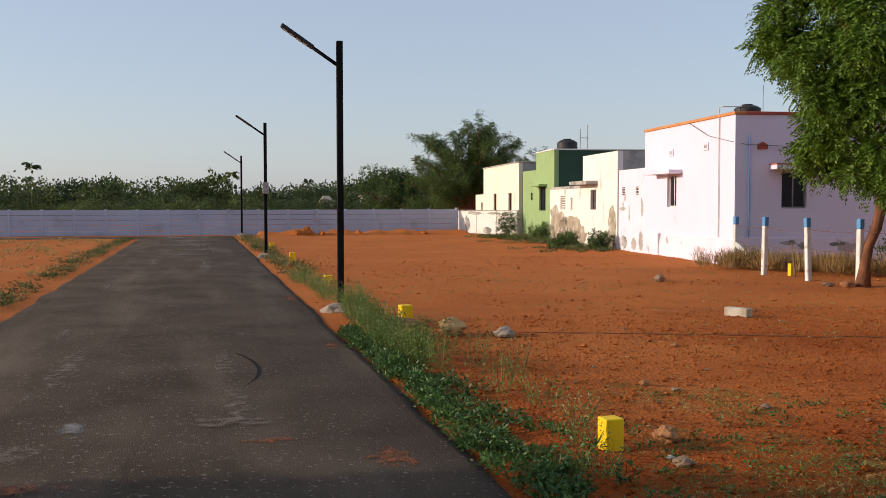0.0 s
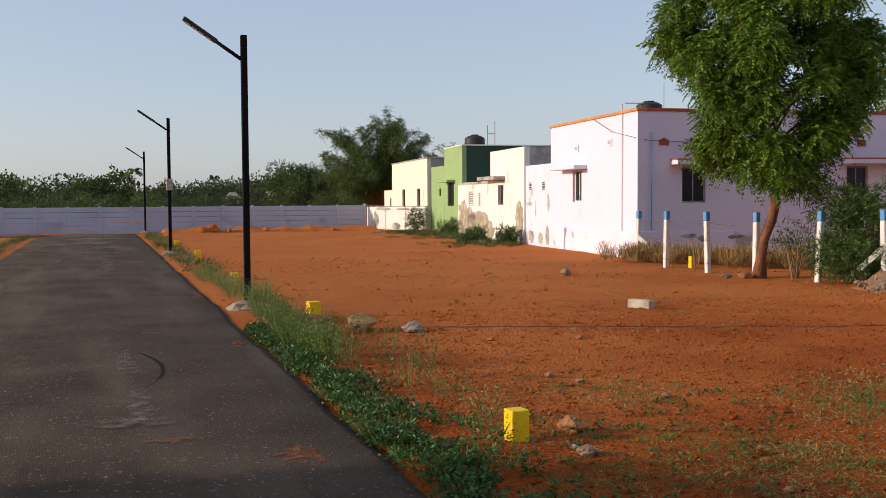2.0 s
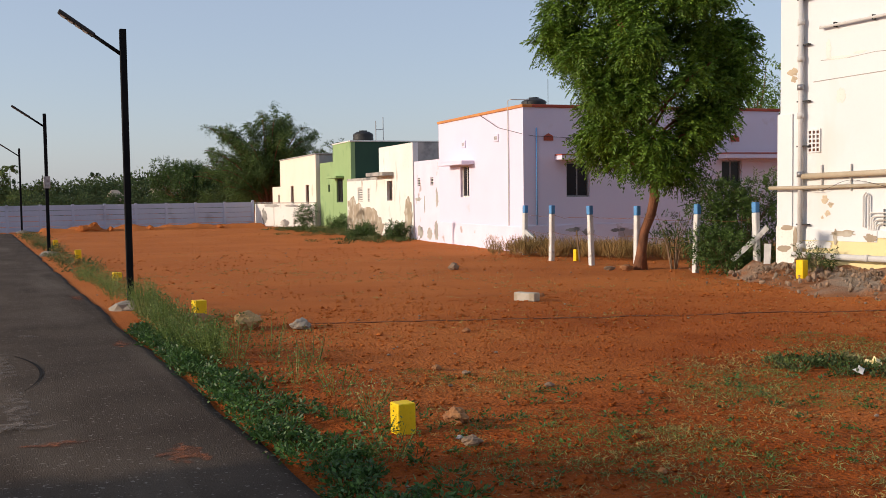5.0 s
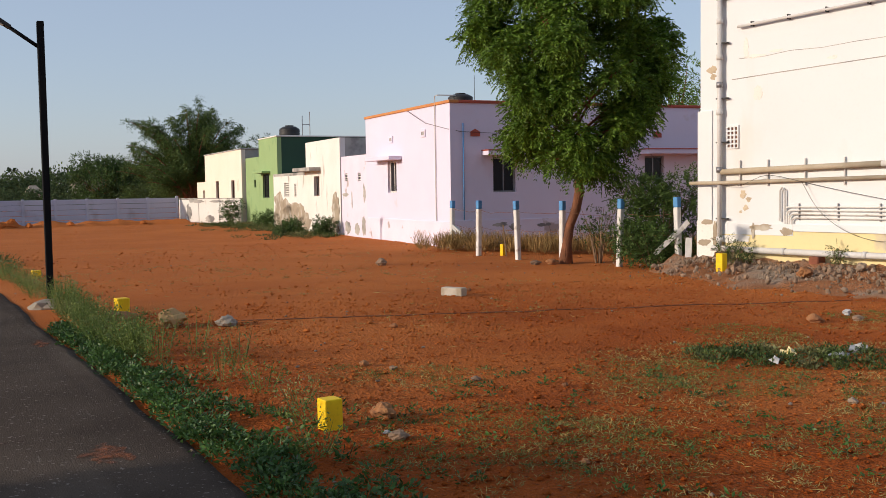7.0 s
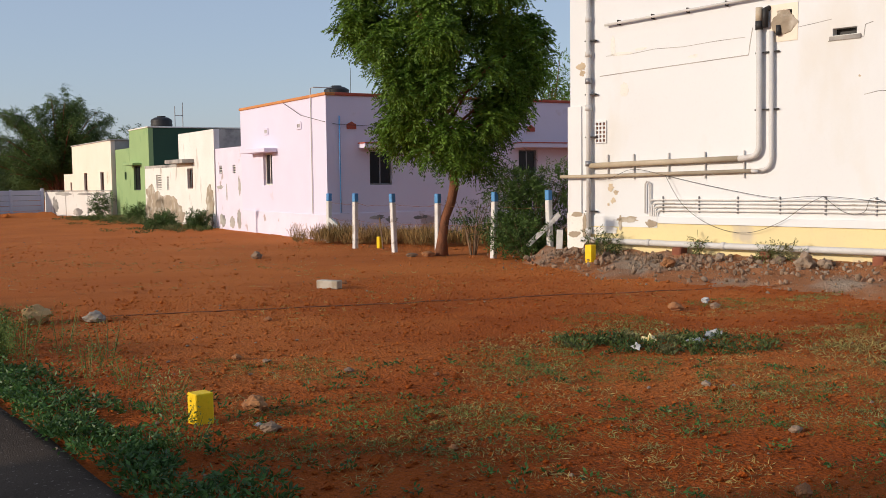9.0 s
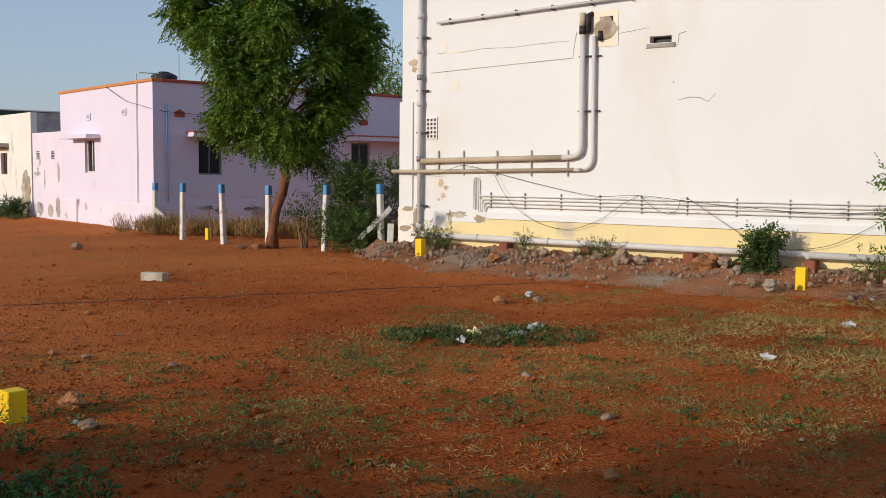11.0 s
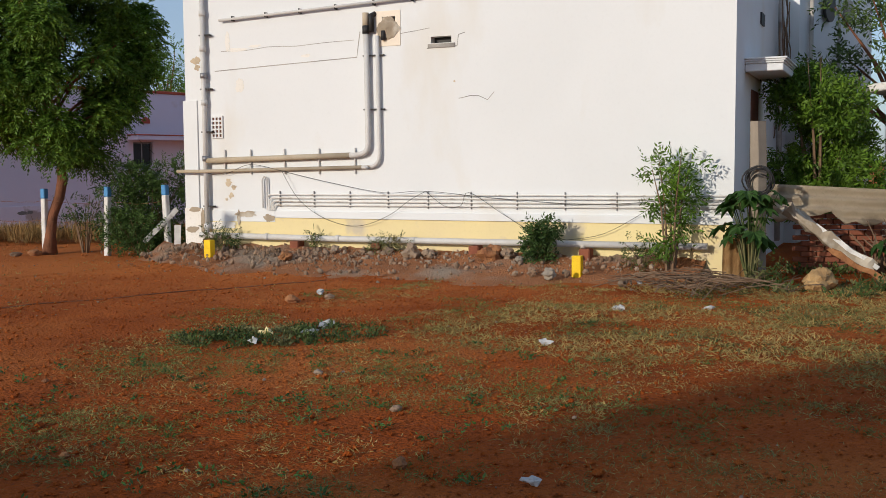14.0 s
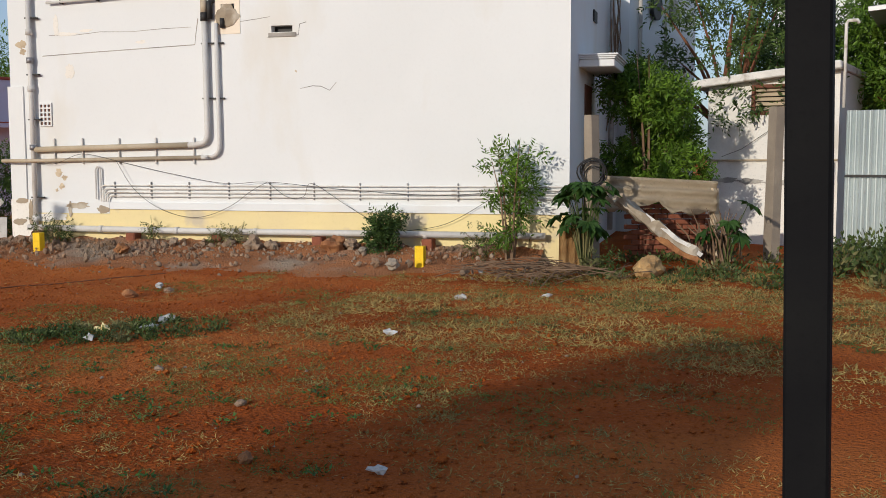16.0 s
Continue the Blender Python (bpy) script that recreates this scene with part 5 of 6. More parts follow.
for j in range(nys):
    for i in range(nxs):
        k = j * (nxs + 1) + i
        bm.faces.new((grid[k], grid[k + 1], grid[k + nxs + 2], grid[k + nxs + 1])).smooth = True
M["rubble_soil"] = mk("rubble_soil", (0.38, 0.155, 0.062), (0.29, 0.115, 0.045), 1.2, 0.95, 1.0, 30, (0.33, 0.25, 0.18), 0.55, (0.50, 0.62), bdist=0.06)
tagged(finish(bm, "rubble_bank", "rubble_soil"), "bank of broken rubble and grey earth against the wall", "rubble", kind="structure")


def bank_z(s, u):
    return max(0.0, 0.27 * (1 - u / 2.2))


rr = random.Random(21)
verts, faces = [], []
base_me = []
for k in range(4):
    b2 = bmesh.new(); rocky(b2, (0, 0, 0), (1, 0.8, 0.65), seed=30 + k, sub=1, rough=0.5)
    base_me.append(([v.co.copy() for v in b2.verts], [[v.index for v in f.verts] for f in b2.faces]) if not b2.verts.index_update() else None)
    b2.free()
for k in range(1500):
    s, u = (rr.uniform(-0.2, 9.3), abs(rr.gauss(0, 0.9))) if k % 3 else (rr.gauss(3.6, 1.6), abs(rr.gauss(0.7, 0.7)))
    if u > 2.6:
        continue
    r = 0.011 + 0.055 * rr.random() ** 4
    p = B0 @ Vector((s, -u - 0.12, bank_z(s, u) + r * 0.2))
    m = Matrix.LocRotScale(p, Euler((rr.uniform(0, 6), rr.uniform(0, 6), rr.uniform(0, 6))), (r, r, r))
    vs, fs = base_me[k % 4]
    n0 = len(verts)
    verts += [m @ v for v in vs]; faces += [tuple(i + n0 for i in f) for f in fs]
tagged(raw("rubble", verts, faces, "stone"), "loose broken stones on the bank", "rubble", kind="stuff")
for i, (s, u, q, mt) in enumerate(((2.9, 1.0, 0.15, "laterite"), (5.05, 0.45, 0.2, "stone"), (5.3, 0.4, 0.13, "stone"), (6.5, 0.55, 0.24, "laterite"), (6.75, 0.4, 0.17, "stone"), (7.0, 0.6, 0.1, "concrete"), (7.1, 0.35, 0.12, "concrete"), (4.5, 0.3, 0.12, "stone"), (3.5, 0.35, 0.12, "stone"), (7.5, 1.4, 0.1, "stone"), (7.8, 1.5, 0.12, "concrete"), (1.6, 0.9, 0.08, "stone"))):
    p = B0 @ Vector((s, -u - 0.1, bank_z(s, u)))
    bm = bmesh.new(); rocky(bm, (0, 0, 0), (q * 0.85, q * 0.7, q * 0.62), seed=50 + i, sub=3, rough=0.6)
    tagged(finish(bm, "rubble_stone", mt, None, pose(p.x, p.y, p.z + q * 0.35, 0, 0, i * 47)), "ochre broken boulder on the rubble bank" if mt == "laterite" else "grey broken stone on the rubble bank", "stone")


def at_wall(s, u, z=0.0):
    return B0 @ Vector((s, -u, z))


def shrub(name, x, y, z, h, r, n, leaf, mat, label, stems=7, per=9, droop=0.3):
    t = thing(name, pose(x, y, z), label, "shrub")
    for k in range(stems):
        a = 6.283 * k / stems + rnd.uniform(-0.4, 0.4)
        e = Vector((r * 0.75 * math.cos(a), r * 0.75 * math.sin(a), h * rnd.uniform(0.7, 0.98)))
        bm = bmesh.new(); tube(bm, [(0.05 * math.cos(a), 0.05 * math.sin(a), -0.05), e * 0.5 + Vector((0, 0, 0.1 * h)), e], [0.009 * h + 0.004, 0.006 * h + 0.002, 0.003], 5); part("stem", bm, "twig", t)
    cs, rs = [], []
    for k in range(16):
        a, q, u = rnd.uniform(0, 6.283), math.sqrt(rnd.random()), rnd.uniform(0.2, 0.9)
        cs.append((r * 0.75 * q * math.cos(a), r * 0.75 * q * math.sin(a), h * u)); rs.append(r * rnd.uniform(0.28, 0.45))
    o = foliage(cs, rs, n, leaf, mat, "foliage", t, droop, per)
    o["kind"] = "stuff"
    return t


def castor(x, y, z, h, r, n, size, label, seed, mat="creeper"):
    """A plant with long-stalked, hand-shaped broad leaves."""
    q = random.Random(seed)
    t = thing("castor_plant", pose(x, y, z), label, "shrub")
    for k in range(n):
        a, u = 6.283 * k / n * 2.4 + q.uniform(-0.4, 0.4), q.uniform(0.4, 1.0)
        root = Vector((0.04 * math.cos(a), 0.04 * math.sin(a), -0.05))
        tip = Vector((r * math.cos(a) * q.uniform(0.4, 1), r * math.sin(a) * q.uniform(0.4, 1), h * u))
        bm = bmesh.new(); tube(bm, [root, root.lerp(tip, 0.5) + Vector((0, 0, 0.18 * h)), tip], [0.014, 0.009, 0.005], 5); part("stem", bm, "weed", t)
        out = Vector((math.cos(a), math.sin(a), -0.55 + q.uniform(-0.3, 0.4))).normalized()
        side = out.cross(Vector((0, 0, 1))).normalized()
        up = side.cross(out)
        sz = size * q.uniform(0.7, 1.2)
        bm = bmesh.new()
        hub = bm.verts.new(tip)
        ring = []
        for i in range(15):
            b = -2.45 + 4.9 * i / 14
            ln = sz * (1.0 if i % 2 == 0 else 0.64) * (0.65 + 0.35 * math.cos(b * 0.6))
            ring.append(bm.verts.new(tip + out * math.cos(b) * ln + side * math.sin(b) * ln - up * 0.28 * ln * (i % 2 == 0)))
        for i in range(14):
            bm.faces.new((hub, ring[i], ring[i + 1]))
        bmesh.ops.solidify(bm, geom=list(bm.faces), thickness=0.003)
        part("leaf", bm, mat, t)
    return t


p = at_wall(1.05, 0.35); shrub("wall_shrub", p.x, p.y, 0.2, 0.42, 0.35, 130, 0.05, "weed", "small weedy shrub at the wall foot")
p = at_wall(4.45, 0.35); shrub("wall_shrub", p.x, p.y, 0.2, 0.3, 0.32, 110, 0.05, "weed", "small weedy shrub at the wall foot")
p = at_wall(7.3, 0.5); shrub("green_shrub", p.x, p.y, 0.12, 0.74, 0.27, 330, 0.075, "dleaf", "round dark green shrub before the pipe")
p = at_wall(2.95, 0.25); shrub("wall_shrub", p.x, p.y, 0.25, 0.35, 0.15, 40, 0.05, "weed", "spindly weed at the wall foot")
p = at_wall(9.35, 0.45); shrub("tall_shrub", p.x, p.y, 0.05, 1.95, 0.42, 210, 0.095, "leaf", "tall light green feathery sapling at the wall end", 5)
castor(14.3, 3.62, 0.1, 1.25, 0.42, 26, 0.26, "dark green broad-leaved plant at the wall end", 5)
p = at_wall(8.9, 0.3); shrub("wall_shrub", p.x, p.y, 0.15, 0.4, 0.4, 120, 0.05, "weed", "small weedy shrub at the wall foot")
# fence bushes
shrub("fence_bush", 14.15, 15.95, 0, 1.85, 1.05, 1900, 0.075, "dleaf", "dense green thorny bush by the fence", 12)
shrub("fence_bush", 13.35, 15.35, 0, 0.85, 0.75, 700, 0.07, "dleaf", "low green bush at the fence foot", 8)
shrub("thin_bush", 13.3, 17.0, 0, 1.25, 0.5, 80, 0.07, "dleaf", "thin bush beside the neem trunk", 9)
plants("fence_dry_grass", [(12.9 + rnd.gauss(0, 0.35) + 0.02 * k, 23.5 - 8.0 * k / 210, rnd.uniform(0.2, 0.5), 0.24, 130) for k in range(210)], 0.2, "drygrass", "dry brown grass along the fence", upright=2.6, slim=0.05)
plants("row_weeds", [tuple((R0 @ Vector((-0.25 - abs(rnd.gauss(0, 1.3)), rnd.uniform(7.5, 25), 0)))[:2]) + (rnd.uniform(0.05, 0.22), rnd.uniform(0.2, 0.5), 60) for k in range(150)], 0.08, "weed", "green weeds along the foot of the houses")
for s, xo, h, r in ((25.3, -0.6, 1.15, 0.55), (12.6, -1.0, 0.42, 0.4), (9.8, -0.6, 0.5, 0.35), (19.4, -0.4, 0.6, 0.5), (10.9, -1.6, 0.35, 0.5)):
    p = R0 @ Vector((xo, s, 0)); shrub("house_shrub", p.x, p.y, 0, h, r, 260, 0.09, "dleaf", "dark green shrub at the foot of the houses", 8)


def leaning(name, a, b, w, d, mat, label, cat):
    """A straight slab or stake from a to b."""
    a, b = Vector(a), Vector(b)
    m = (b - a).to_track_quat('Z', 'Y').to_matrix().to_4x4()
    bm = bmesh.new(); box(bm, (-w / 2, -d / 2, 0), (w / 2, d / 2, (b - a).length))
    bmesh.ops.subdivide_edges(bm, edges=list(bm.edges), cuts=9 if "slab" in name else 4, use_grid_fill=True)
    for v in bm.verts:
        v.co += noise.noise_vector(v.co * 6 + a) * (0.22 * w if "slab" in name else 0.06 * w)
    return tagged(finish(bm, name, mat, None, Matrix.Translation(a) @ m), label, cat)


leaning("brace_post", (13.75, 22.6, -0.03), (13.3, 23.25, 0.62), 0.11, 0.1, "postwhite", "leaning white stone brace at the fence corner", "fence post")
leaning("fallen_post", (13.25, 15.15, 0.28), (13.75, 14.75, 0.92), 0.2, 0.09, "postwhite", "fallen white stone post leaning on the bush", "fence post")
leaning("post_stub", (13.5, 14.5, -0.05), (13.52, 14.48, 0.62), 0.13, 0.12, "postwhite", "short weathered white stone stub", "fence post")
leaning("wooden_stake", (12.9, 20.0, 0), (12.85, 20.05, 0.75), 0.03, 0.03, "twig", "thin weathered wooden stake", "stake")
stone_thing("brick_piece", 12.35, 17.35, (0.13, 0.09, 0.07), "laterite", "red brick piece at the tree foot", 71)
stone_thing("rock", 12.1, 17.6, (0.12, 0.08, 0.05), "stone", "flat stone near the tree foot", 72)

# ---- broken corner: stone post, sheets, slabs and twigs ----
leaning("stone_post", (14.72, 3.62, -0.1), (14.74, 3.66, 2.34), 0.17, 0.15, "concrete", "grey rough stone post with wire coil", "post")
leaning("stone_post", (16.85, 1.25, -0.1), (16.88, 1.22, 2.5), 0.2, 0.16, "concrete", "grey rough granite post", "post")
bm = bmesh.new()
for k in range(5):
    c = Vector((14.6, 3.6, 1.45)) + Vector((rnd.uniform(-0.03, 0.03), rnd.uniform(-0.03, 0.03), rnd.uniform(-0.05, 0.05)))
    rad = 0.15 + 0.018 * k
    tube(bm, [c + Vector((0.05 * math.sin(3 * a + k), rad * math.cos(a), rad * math.sin(a))) for a in [6.283 * i / 18 for i in range(19)]], 0.012, 5)
tagged(finish(bm, "wire_coil", "black"), "coil of dark wire hung on the stone post", "wire coil")


def corrugated(name, m, length, width, pitch, amp, mat, label, jag=0.0, vertical=False, cat="sheet"):
    """A corrugated sheet lying in local x (across the waves) and z, with a thickness and optional broken lower edge."""
    bm = bmesh.new()
    n, rows = int(length / pitch * 8), 8
    g = []
    for j in range(rows + 1):
        for i in range(n + 1):
            x, z = length * i / n, width * j / rows
            a, b = (x, z)
            if jag:
                b = width - (width - z) * (1 - jag * abs(noise.noise(Vector((x * 1.8, 5, 0)))) * 1.6)
            wave = amp * math.sin(6.28319 * (a if not vertical else b) / pitch)
            g.append(bm.verts.new((a, wave, b)))
    for j in range(rows):
        for i in range(n):
            k = j * (n + 1) + i
            bm.faces.new((g[k], g[k + 1], g[k + n + 2], g[k + n + 1])).smooth = True
    bmesh.ops.solidify(bm, geom=list(bm.faces), thickness=0.008)
    return tagged(finish(bm, name, mat, None, m), label, cat)


bm = bmesh.new()
n, rows = 26, 22
g = []
for j in range(rows + 1):
    for i in range(n + 1):
        u, w = i / n, j / rows
        wid = 0.62 + 0.22 * noise.noise(Vector((u * 3.3, 1, 0))) + 0.15 * noise.noise(Vector((u * 9, 4, 0)))
        d = w * wid
        q = Vector((15.55, 3.72, 1.42)) + Vector((0.80, -1.68, -0.1)) * u + Vector((-0.28, -0.05, -0.78)) * d + Vector((-0.85, -0.4, 0.3)) * 0.035 * math.sin(d * 6.283 / 0.2)
        g.append(bm.verts.new(q))
for j in range(rows):
    for i in range(n):
        k = j * (n + 1) + i
        bm.faces.new((g[k], g[k + 1], g[k + n + 2], g[k + n + 1])).smooth = True
bmesh.ops.solidify(bm, geom=list(bm.faces), thickness=0.012)
tagged(finish(bm, "asbestos_sheet", "asbestos"), "broken corrugated asbestos sheet hanging on rubble", "sheet")
leaning("broken_slab", (15.5, 2.2, 0.2), (15.05, 3.35, 1.08), 0.36, 0.14, "flaked", "broken plastered slab leaning on the rubble", "slab")
leaning("broken_slab", (15.42, 2.12, 0.22), (15.1, 2.9, 0.82), 0.14, 0.06, "postwhite", "white broken plaster edge of the slab", "slab")
leaning("broken_slab", (15.45, 2.0, 0.02), (15.2, 2.75, 0.5), 0.22, 0.08, "laterite", "broken brown slab in the rubble", "slab")
leaning("broken_slab", (16.3, 2.0, 0.0), (16.35, 2.1, 1.2), 0.12, 0.1, "asbestos", "upright broken post under the sheet", "slab")
corrugated("rusty_sheet", pose(14.28, 4.02, 0.0, -14, 0, -76), 0.5, 0.72, 0.13, 0.025, "ochre", "rusty corrugated sheet piece leaning on weeds")
pw = thing("brick_pier", pose(16.25, 3.4, 0, 0, 0, -64), "ruined red brick wall under the sheet", "wall")
bb = bmesh.new(); box(bb, (-0.11, -0.05, -0.035), (0.11, 0.05, 0.035)); soft(bb, 0.005)
b0 = finish(bb, "brick", "brickm", pw); b0.matrix_basis = pose(0, 0, 0.05)
for j in range(11):
    for i in range(6 - max(0, j - 8)):
        if i or j:
            o = new("brick", b0.data); o.parent = pw
            o.matrix_basis = pose(0.24 * i + 0.12 * (j % 2), rnd.uniform(-0.01, 0.01), 0.05 + 0.085 * j, 0, 0, rnd.uniform(-2, 2))
stone_thing("rock", 14.25, 2.65, (0.36, 0.2, 0.16), "ochre", "large ochre boulder in the dry grass", 81)
tw = bmesh.new()
for k in range(120):
    a = rnd.uniform(0, 6.283); c = Vector((13.2 + rnd.gauss(0, 0.45), 4.1 + rnd.gauss(0, 0.5), rnd.uniform(0.03, 0.22)))
    d = Vector((math.cos(a), math.sin(a), rnd.uniform(-0.15, 0.25))) * rnd.uniform(0.2, 0.5)
    tube(tw, [c - d, c + Vector((0, 0, 0.05)), c + d], [0.008, 0.006, 0.003], 4)
tagged(finish(tw, "twig_heap", "twig"), "heap of dry brown twigs", "twigs", kind="stuff")
tw = bmesh.new()
for k in range(40):
    a = rnd.uniform(0, 6.283); c = Vector((16.0 + rnd.gauss(0, 0.2), 1.95 + rnd.gauss(0, 0.2), 0.1))
    tube(tw, [c, c + Vector((0.1 * math.cos(a), 0.1 * math.sin(a), 0.35)), c + Vector((0.3 * math.cos(a), 0.3 * math.sin(a), rnd.uniform(0.4, 0.8)))], [0.02, 0.014, 0.005], 5)
tagged(finish(tw, "dead_stems", "twig"), "cluster of dry broken stems", "stems", kind="stuff")
castor(15.75, 1.78, 0.1, 0.95, 0.36, 9, 0.28, "broad drooping green leaves at the sheet end", 9)
shrub("wall_shrub", 14.3, 3.35, 0, 0.3, 0.35, 80, 0.06, "weed", "weedy clump before the broken wall")
plants("corner_weeds", [(rnd.uniform(14.0, 18.5), rnd.uniform(-2.4, 0.4), rnd.uniform(0.2, 0.7), 0.4, 120) for k in range(55)], 0.1, "weed", "tall green weeds near the granite post", upright=1.2)
plants("corner_low_weeds", [(rnd.uniform(13.2, 17), rnd.uniform(0.5, 3.4), rnd.uniform(0.08, 0.25), 0.28, 40) for k in range(45)], 0.08, "weed", "weeds among the broken slabs", upright=1.0)

# ---- shed, tin fence and trees behind ----
SH = (20.34, 2.88, 0, 0, 0, -96)
shed = thing("shed", pose(*SH), "small white plastered shed with concrete slab roof", "shed")
M["shedwall"] = mk("shed_wall", (0.76, 0.74, 0.69), (0.72, 0.70, 0.65), 0.8, 0.9, 0.3, 25, (0.60, 0.57, 0.51), 0.9, (0.60, 0.74))
WX0, WX1, WZ0, WZ1 = 0.84, 1.66, 2.5, 3.08
shell(shed, 0, 2.45, 0, 3.0, 3.30, ("shedwall", "shedwall", "shedwall"), [], [(WX0, WX1, WZ0, WZ1)], th=0.15, par=0.42)
for ob in shed.children:  # the wall tops follow the roof, which falls to one side
    for v in ob.data.vertices:
        if v.co.z > 3.2:
            v.co.z -= 0.25 * (1 - v.co.x / 2.45)
bm = bmesh.new(); box(bm, (-0.3, -0.28, 0), (2.52, 3.1, 0.15), pose(0, 0, 3.056, 0, -5.83, 0)); soft(bm, 0.02)
part("roof_slab", bm, "postwhite", shed, "weathered white concrete roof slab")
boxpart("base_band", (-0.006, -0.006, -0.1), (2.456, -0.002, 1.2), "oldwhite", shed, 0, "damp-stained lower wall")
for s0, z0, a, b, sd_ in ((0.35, 1.24, 0.3, 0.05, 1), (0.85, 1.22, 0.25, 0.06, 2), (1.5, 1.2, 0.4, 0.05, 3), (0.5, 0.8, 0.25, 0.2, 5), (2.1, 1.2, 0.3, 0.06, 4)):
    flake(shed, "damp_patch", "greyrender" if sd_ != 5 else "oldwhite", "grey damp line on the wall", -0.008, s0, z0, a, b, sd_, 'x', 0.005)
wf = boxpart("window", (WX0, 0.12, WZ0), (WX1, 0.14, WZ1), "black", shed, 0)
for a, b in (((WX0, -0.03, WZ0), (WX0 + 0.07, 0.11, WZ1)), ((WX1 - 0.07, -0.03, WZ0), (WX1, 0.11, WZ1)), ((WX0 + 0.07, -0.03, WZ0), (WX1 - 0.07, 0.11, WZ0 + 0.07)), ((WX0 + 0.07, -0.03, WZ1 - 0.07), (WX1 - 0.07, 0.11, WZ1))):
    boxpart("window_frame", a, b, "wood", wf, 0.005)
for k in range(5):
    bm = bmesh.new(); box(bm, (WX0 + 0.07, -0.045, -0.008), (WX1 - 0.07, 0.045, 0.008), pose(0, 0.05, WZ0 + 0.12 + 0.09 * k, 40)); part("louvre", bm, "asbestos", wf)
bm = bmesh.new(); tube(bm, [(0, -0.03, 1.63), (2.45, -0.03, 1.64)], 0.022, 6); part("wall_pipe", bm, "tanpipe", shed)
bm = bmesh.new(); tube(bm, [(2.53, -0.05, 2.6), (2.53, -0.05, 4.12), (2.56, -0.05, 4.18), (2.72, -0.05, 4.18), (2.75, -0.05, 4.12)], 0.032, 8); part("vent_pipe", bm, "postwhite", shed)
bm = bmesh.new(); tube(bm, [(0.3, -0.04, 1.7), (0.7, -0.1, 1.85), (1.2, -0.05, 2.2), (1.8, -0.05, 2.5)], 0.006, 5); part("cable", bm, "black", shed)
tf = thing("tin_fence", pose(19.3, 0.28, -0.03, 0, 0, -93), "tall corrugated tin sheet fence", "fence")
for k in range(4):
    bm = bmesh.new()
    n = 48
    for i in range(n):
        xa, xb = 0.9 * i / n, 0.9 * (i + 1) / n
        ya, yb = 0.02 * math.sin(6.283 * xa / 0.09), 0.02 * math.sin(6.283 * xb / 0.09)
        vs = [bm.verts.new(p) for p in ((xa, ya, 0), (xb, yb, 0), (xb, yb, 2.55), (xa, ya, 2.55))]
        bm.faces.new(vs)
    bmesh.ops.remove_doubles(bm, verts=bm.verts, dist=1e-5)
    bmesh.ops.solidify(bm, geom=list(bm.faces), thickness=0.003)
    o = part("tin_sheet", bm, "tin", tf); o.matrix_basis = pose(0.89 * k, 0.004 * (k % 2), 0)
boxpart("fence_rail", (0, -0.06, 1.37), (3.6, -0.03, 1.41), "black", tf, 0.004)
# shaded house behind the white building
nb = thing("neighbour_house", pose(22.45, 5.0, 0, 0, 0, -7.5), "pale house in shade behind the trees", "house")
shell(nb, 0, 4.7, 0, 5, 7.5, ("white", "white", "white"), [], [(1.05, 1.75, 2.2, 3.5)])
window(nb, 'x', 0, 1.05, 1.75, 2.2, 3.5, 2)
boxpart("wall_box", (2.6, -0.12, 5.0), (2.95, -0.002, 5.5), "greyrender", nb, 0.01, "small grey box on the wall")
bm = bmesh.new(); tube(bm, [(1.5, -0.12, 5.2), (1.5, -0.05, 5.2)], 0.32, 20); part("dish", bm, "black", nb, "round dark dish on the wall")
for y, r in ((0.5, 0.05), (2.2, 0.035)):
    bm = bmesh.new(); tube(bm, [(y, -0.07, 0.2), (y, -0.07, 7.4)], r, 8); part("downpipe", bm, "greyrender", nb)
rv = random.Random(31)
vine = thing("dry_vine", pose(0, 0, 0), "leafless dry creeper on the wall pipes", "vine")
for k in range(9):
    z = rv.uniform(2.2, 3.6)
    pts = []
    q0 = rv.uniform(4.6, 7.2)
    for i in range(12):
        q0 += rv.gauss(0, 0.16)
        pts.append((15.1 + 0.988 * q0 + 0.02, 4.11 + 0.153 * q0 - 0.05 - 0.02 * k, z)); z += rv.uniform(0.08, 0.28)
    bm = bmesh.new(); tube(bm, pts, 0.012, 4); part("vine_stem", bm, "twig", vine)
nr2 = thing("neighbour_roof", pose(20.6, -0.1, 0, 0, 0, -93), "dark metal canopy roof on posts", "canopy")
bm = bmesh.new(); box(bm, (-0.1, -0.4, 0), (4.0, 3, 0.1), pose(0, 0, 4.35, 0, -4, 0)); soft(bm, 0.01); part("canopy", bm, "steel", nr2)
for x in (0.6, 3.4):
    boxpart("canopy_post", (x, 0.2, 0), (x + 0.08, 0.28, 4.36), "steel", nr2, 0.004)
fw = thing("white_upper_house", pose(28.5, 2.6, 0, 0, 0, -90), "sunlit white house far behind the trees", "house")
shell(fw, 0, 3.4, 0, 4, 5.9, ("white", "white", "white"), [], [])
shrub("courtyard_tree", 18.0, 3.5, 0.0, 3.75, 0.88, 2500, 0.10, "leaf", "dense bright green leafy tree in the courtyard", 7)


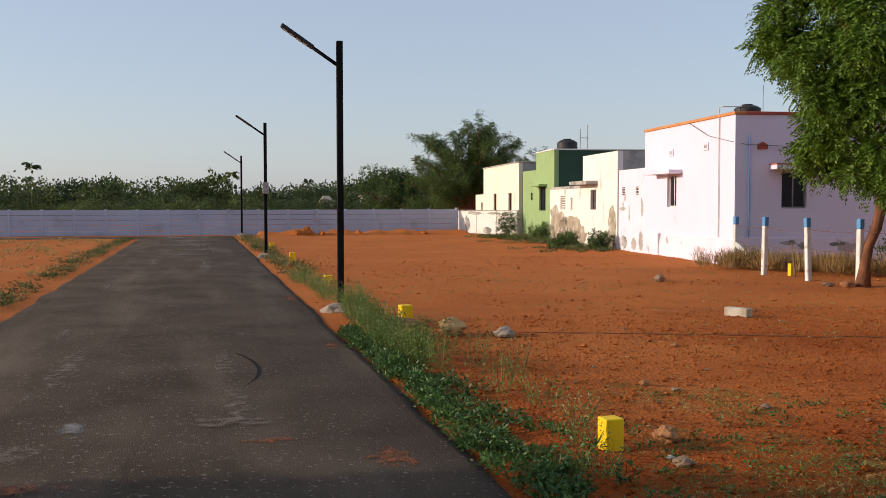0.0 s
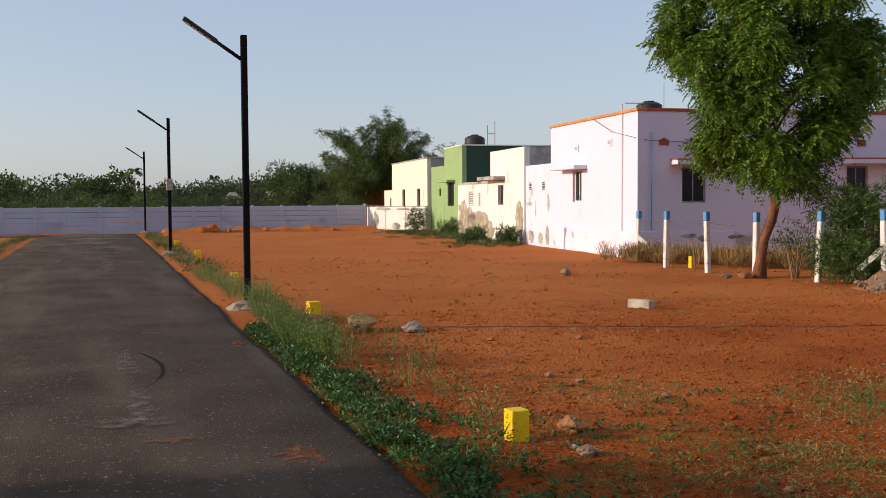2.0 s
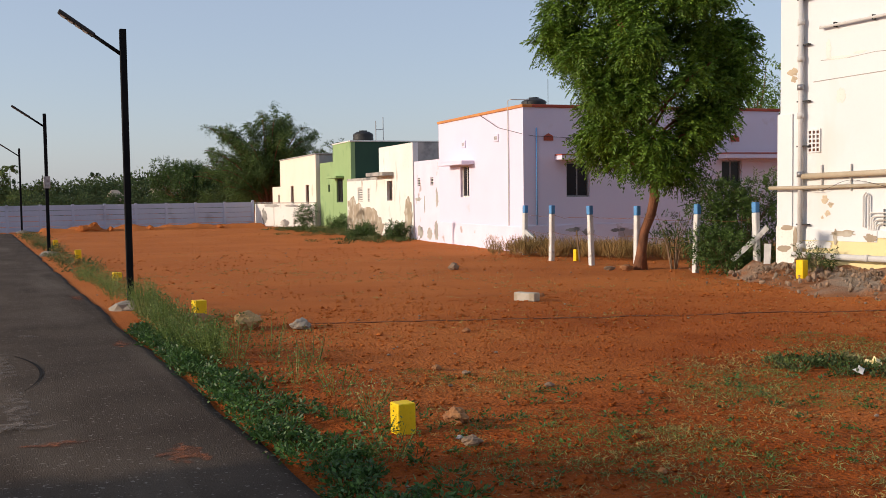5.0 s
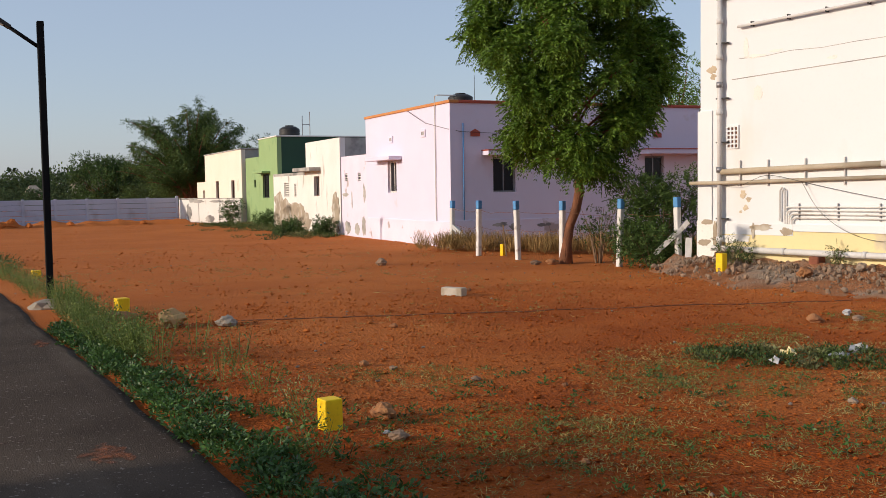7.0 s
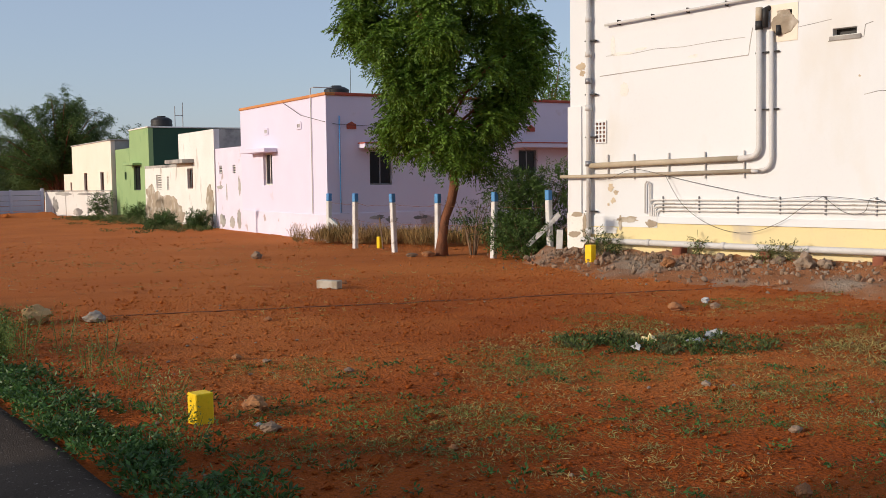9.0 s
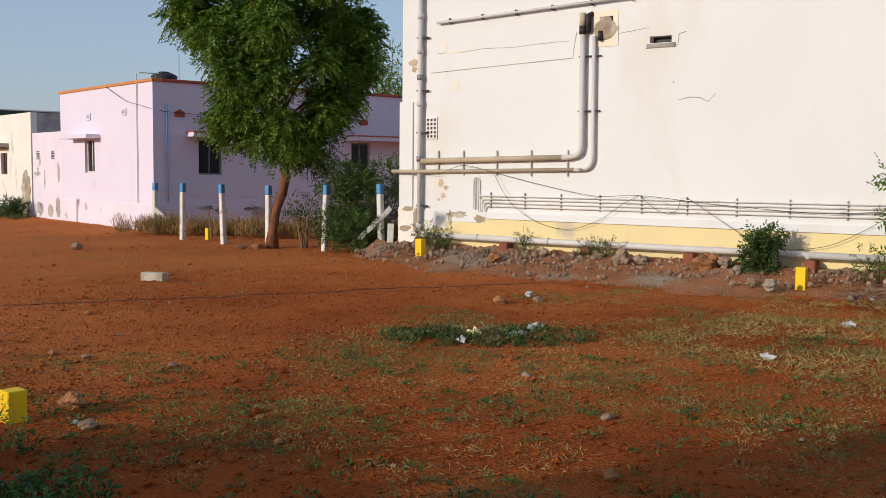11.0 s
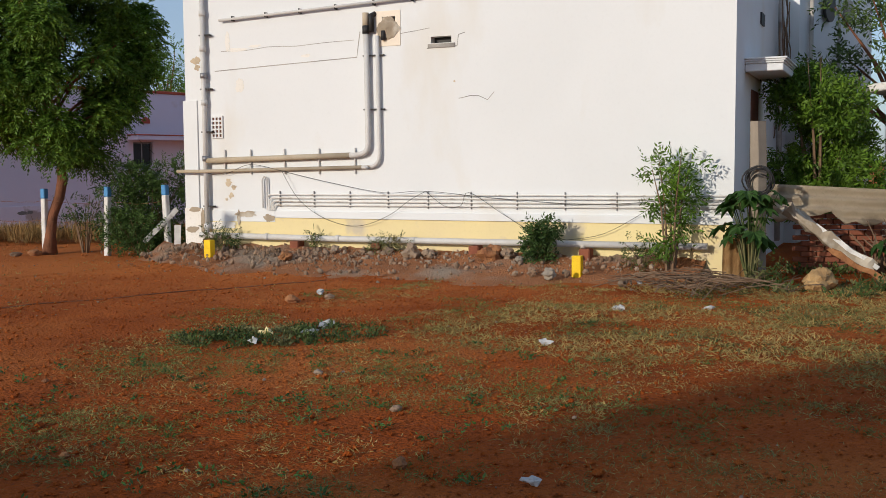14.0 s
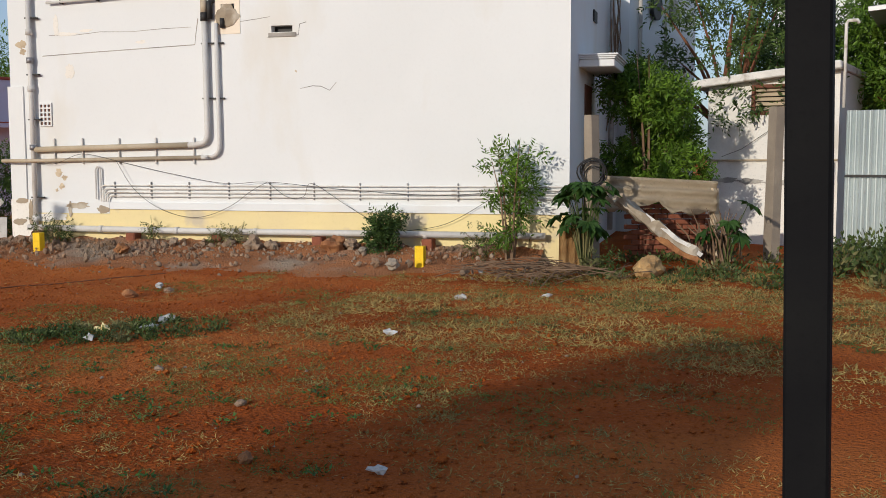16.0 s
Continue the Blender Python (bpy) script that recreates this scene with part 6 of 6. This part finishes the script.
def loose_tree(name, x, y, h, r, n, leaf, mat, label, seed, lo=0.45):
    q = random.Random(seed)
    cs, rs, lm = [], [], []
    for k in range(30):
        a, u = q.uniform(0, 6.283), q.uniform(lo, 1)
        d = r * math.sqrt(q.random()) * (1.15 - 0.6 * abs(u - 0.65))
        cs.append((d * math.cos(a), d * math.sin(a), h * u)); rs.append(r * q.uniform(0.18, 0.36))
        if k % 2 == 0:
            e = Vector(cs[-1]); lm.append(([Vector((0, 0, h * lo * 0.8)), e * 0.5 + Vector((0, 0, h * lo * 0.5)), e], [0.035 * h * 0.2 + 0.02, 0.03, 0.01]))
    return limb_tree(name, pose(x, y, 0), label, ([(0, 0, -0.1), (0.05, 0.05, h * 0.3), (0, 0.1, h * 0.6), (0.05, 0, h * 0.85)], [0.14, 0.11, 0.07, 0.02]), lm, cs, rs, n, leaf, mat)


loose_tree("back_tree", 21.3, 2.6, 5.4, 1.5, 1500, 0.12, "thornleaf", "tall loose-crowned tree behind the shed", 3, 0.5)
loose_tree("back_tree", 24.0, -0.9, 4.9, 1.7, 2600, 0.14, "leaf", "yellow-green tree behind the tin fence", 4, 0.5)
loose_tree("back_tree", 25.4, 1.5, 4.9, 1.4, 1600, 0.14, "dleaf", "tall loose-crowned tree behind the shed", 6, 0.5)
loose_tree("far_bush_tree", 14.9, 79.0, 4.0, 2.3, 2600, 0.16, "dleaf", "dark green tree beyond the boundary wall", 12, 0.25)
loose_tree("back_tree", 24.6, 27.0, 5.8, 1.4, 600, 0.13, "leaf", "slender light green tree behind the pink house", 9, 0.6)

# ---- earth bank before the boundary wall, rods, cables ----
bm = bmesh.new()
g = []
for j in range(9):
    for i in range(81):
        x, u = 2.9 + 11.2 * i / 80, j / 8
        h = (0.26 + 0.2 * noise.noise(Vector((x * 0.9, 0, 4)))) * math.sin(3.1416 * u) + 0.05 * noise.noise(Vector((x * 3, u * 4, 1)))
        g.append(bm.verts.new((x, 51.6 + 2.5 * u, max(-0.06, h * (1 if 0 < i < 80 else 0)) - 0.04)))
for j in range(8):
    for i in range(80):
        k = j * 81 + i
        bm.faces.new((g[k], g[k + 1], g[k + 82], g[k + 81])).smooth = True
tagged(finish(bm, "earth_bank", "soil"), "low bank of dug red earth before the boundary wall", "earth bank", kind="structure")
for i, (x, y, q) in enumerate(((4.9, 52.0, 0.3), (5.4, 52.2, 0.4), (6.2, 52.0, 0.22), (8.1, 52.1, 0.25), (11.6, 52.0, 0.2))):
    stone_thing("earth_lump", x, y, (q, q * 0.7, q * 0.7), "soil", "lump of dug red earth by the wall", 90 + i, "earth lump", 0.5)
rod = thing("roof_rods", R0 @ pose(1.5, 19.5, 4.05), "thin steel reinforcement rods on the green house roof", "rods")
for x in (0, 0.35):
    bm = bmesh.new(); tube(bm, [(x, 0, 0), (x, 0, 0.95 + x * 0.5)], 0.02, 5); part("rod", bm, "steel", rod)
bm = bmesh.new(); tube(bm, [(0, 0, 0.55), (0.35, 0, 0.55)], 0.015, 5); part("rod", bm, "steel", rod)
sc_ = thing("service_cable", pose(*ROW), "black service cable slung over the pink house", "cable")
for pts in (((-0.04, 3.0, 3.95), (-0.06, 1.6, 3.5), (-0.05, 0.1, 3.25), (0.3, -0.05, 3.17), (1.6, -0.1, 3.12), (3.2, -0.1, 3.25)), ((5.0, -0.1, 3.75), (5.7, -0.1, 3.1), (6.3, -0.1, 2.7), (7.0, -0.1, 2.15)), ((0.9, 0.3, 4.0), (0.9, 0.3, 4.75))):
    bm = bmesh.new(); tube(bm, pts, 0.007, 5); part("cable", bm, "black", sc_)

# ---- pale houses far off among the trees ----
for x, y, w, h in ((22.5, 138, 4.5, 3.2), (27.0, 146, 3.5, 3.1), (16.2, 134, 1.2, 2.4)):
    dh = thing("distant_house", pose(x, y, 0), "pale distant house among the trees", "house")
    boxpart("wall", (0, 0, 0), (w, 5, h - 0.6), "greyrender", dh, 0)
    bm = bmesh.new()
    vs = [bm.verts.new(p) for p in ((-0.3, -0.3, h - 0.6), (w + 0.3, -0.3, h - 0.6), (w + 0.3, 5.3, h - 0.6), (-0.3, 5.3, h - 0.6), (0.2, 2.5, h + 0.3), (w - 0.2, 2.5, h + 0.3))]
    for f in ((0, 1, 5, 4), (1, 2, 5), (2, 3, 4, 5), (3, 0, 4), (3, 2, 1, 0)):
        bm.faces.new([vs[k] for k in f])
    part("roof", bm, "concrete", dh)
    boxpart("window", (w * 0.35, -0.02, 0.9), (w * 0.6, -0.004, 2.0), "black", dh, 0)
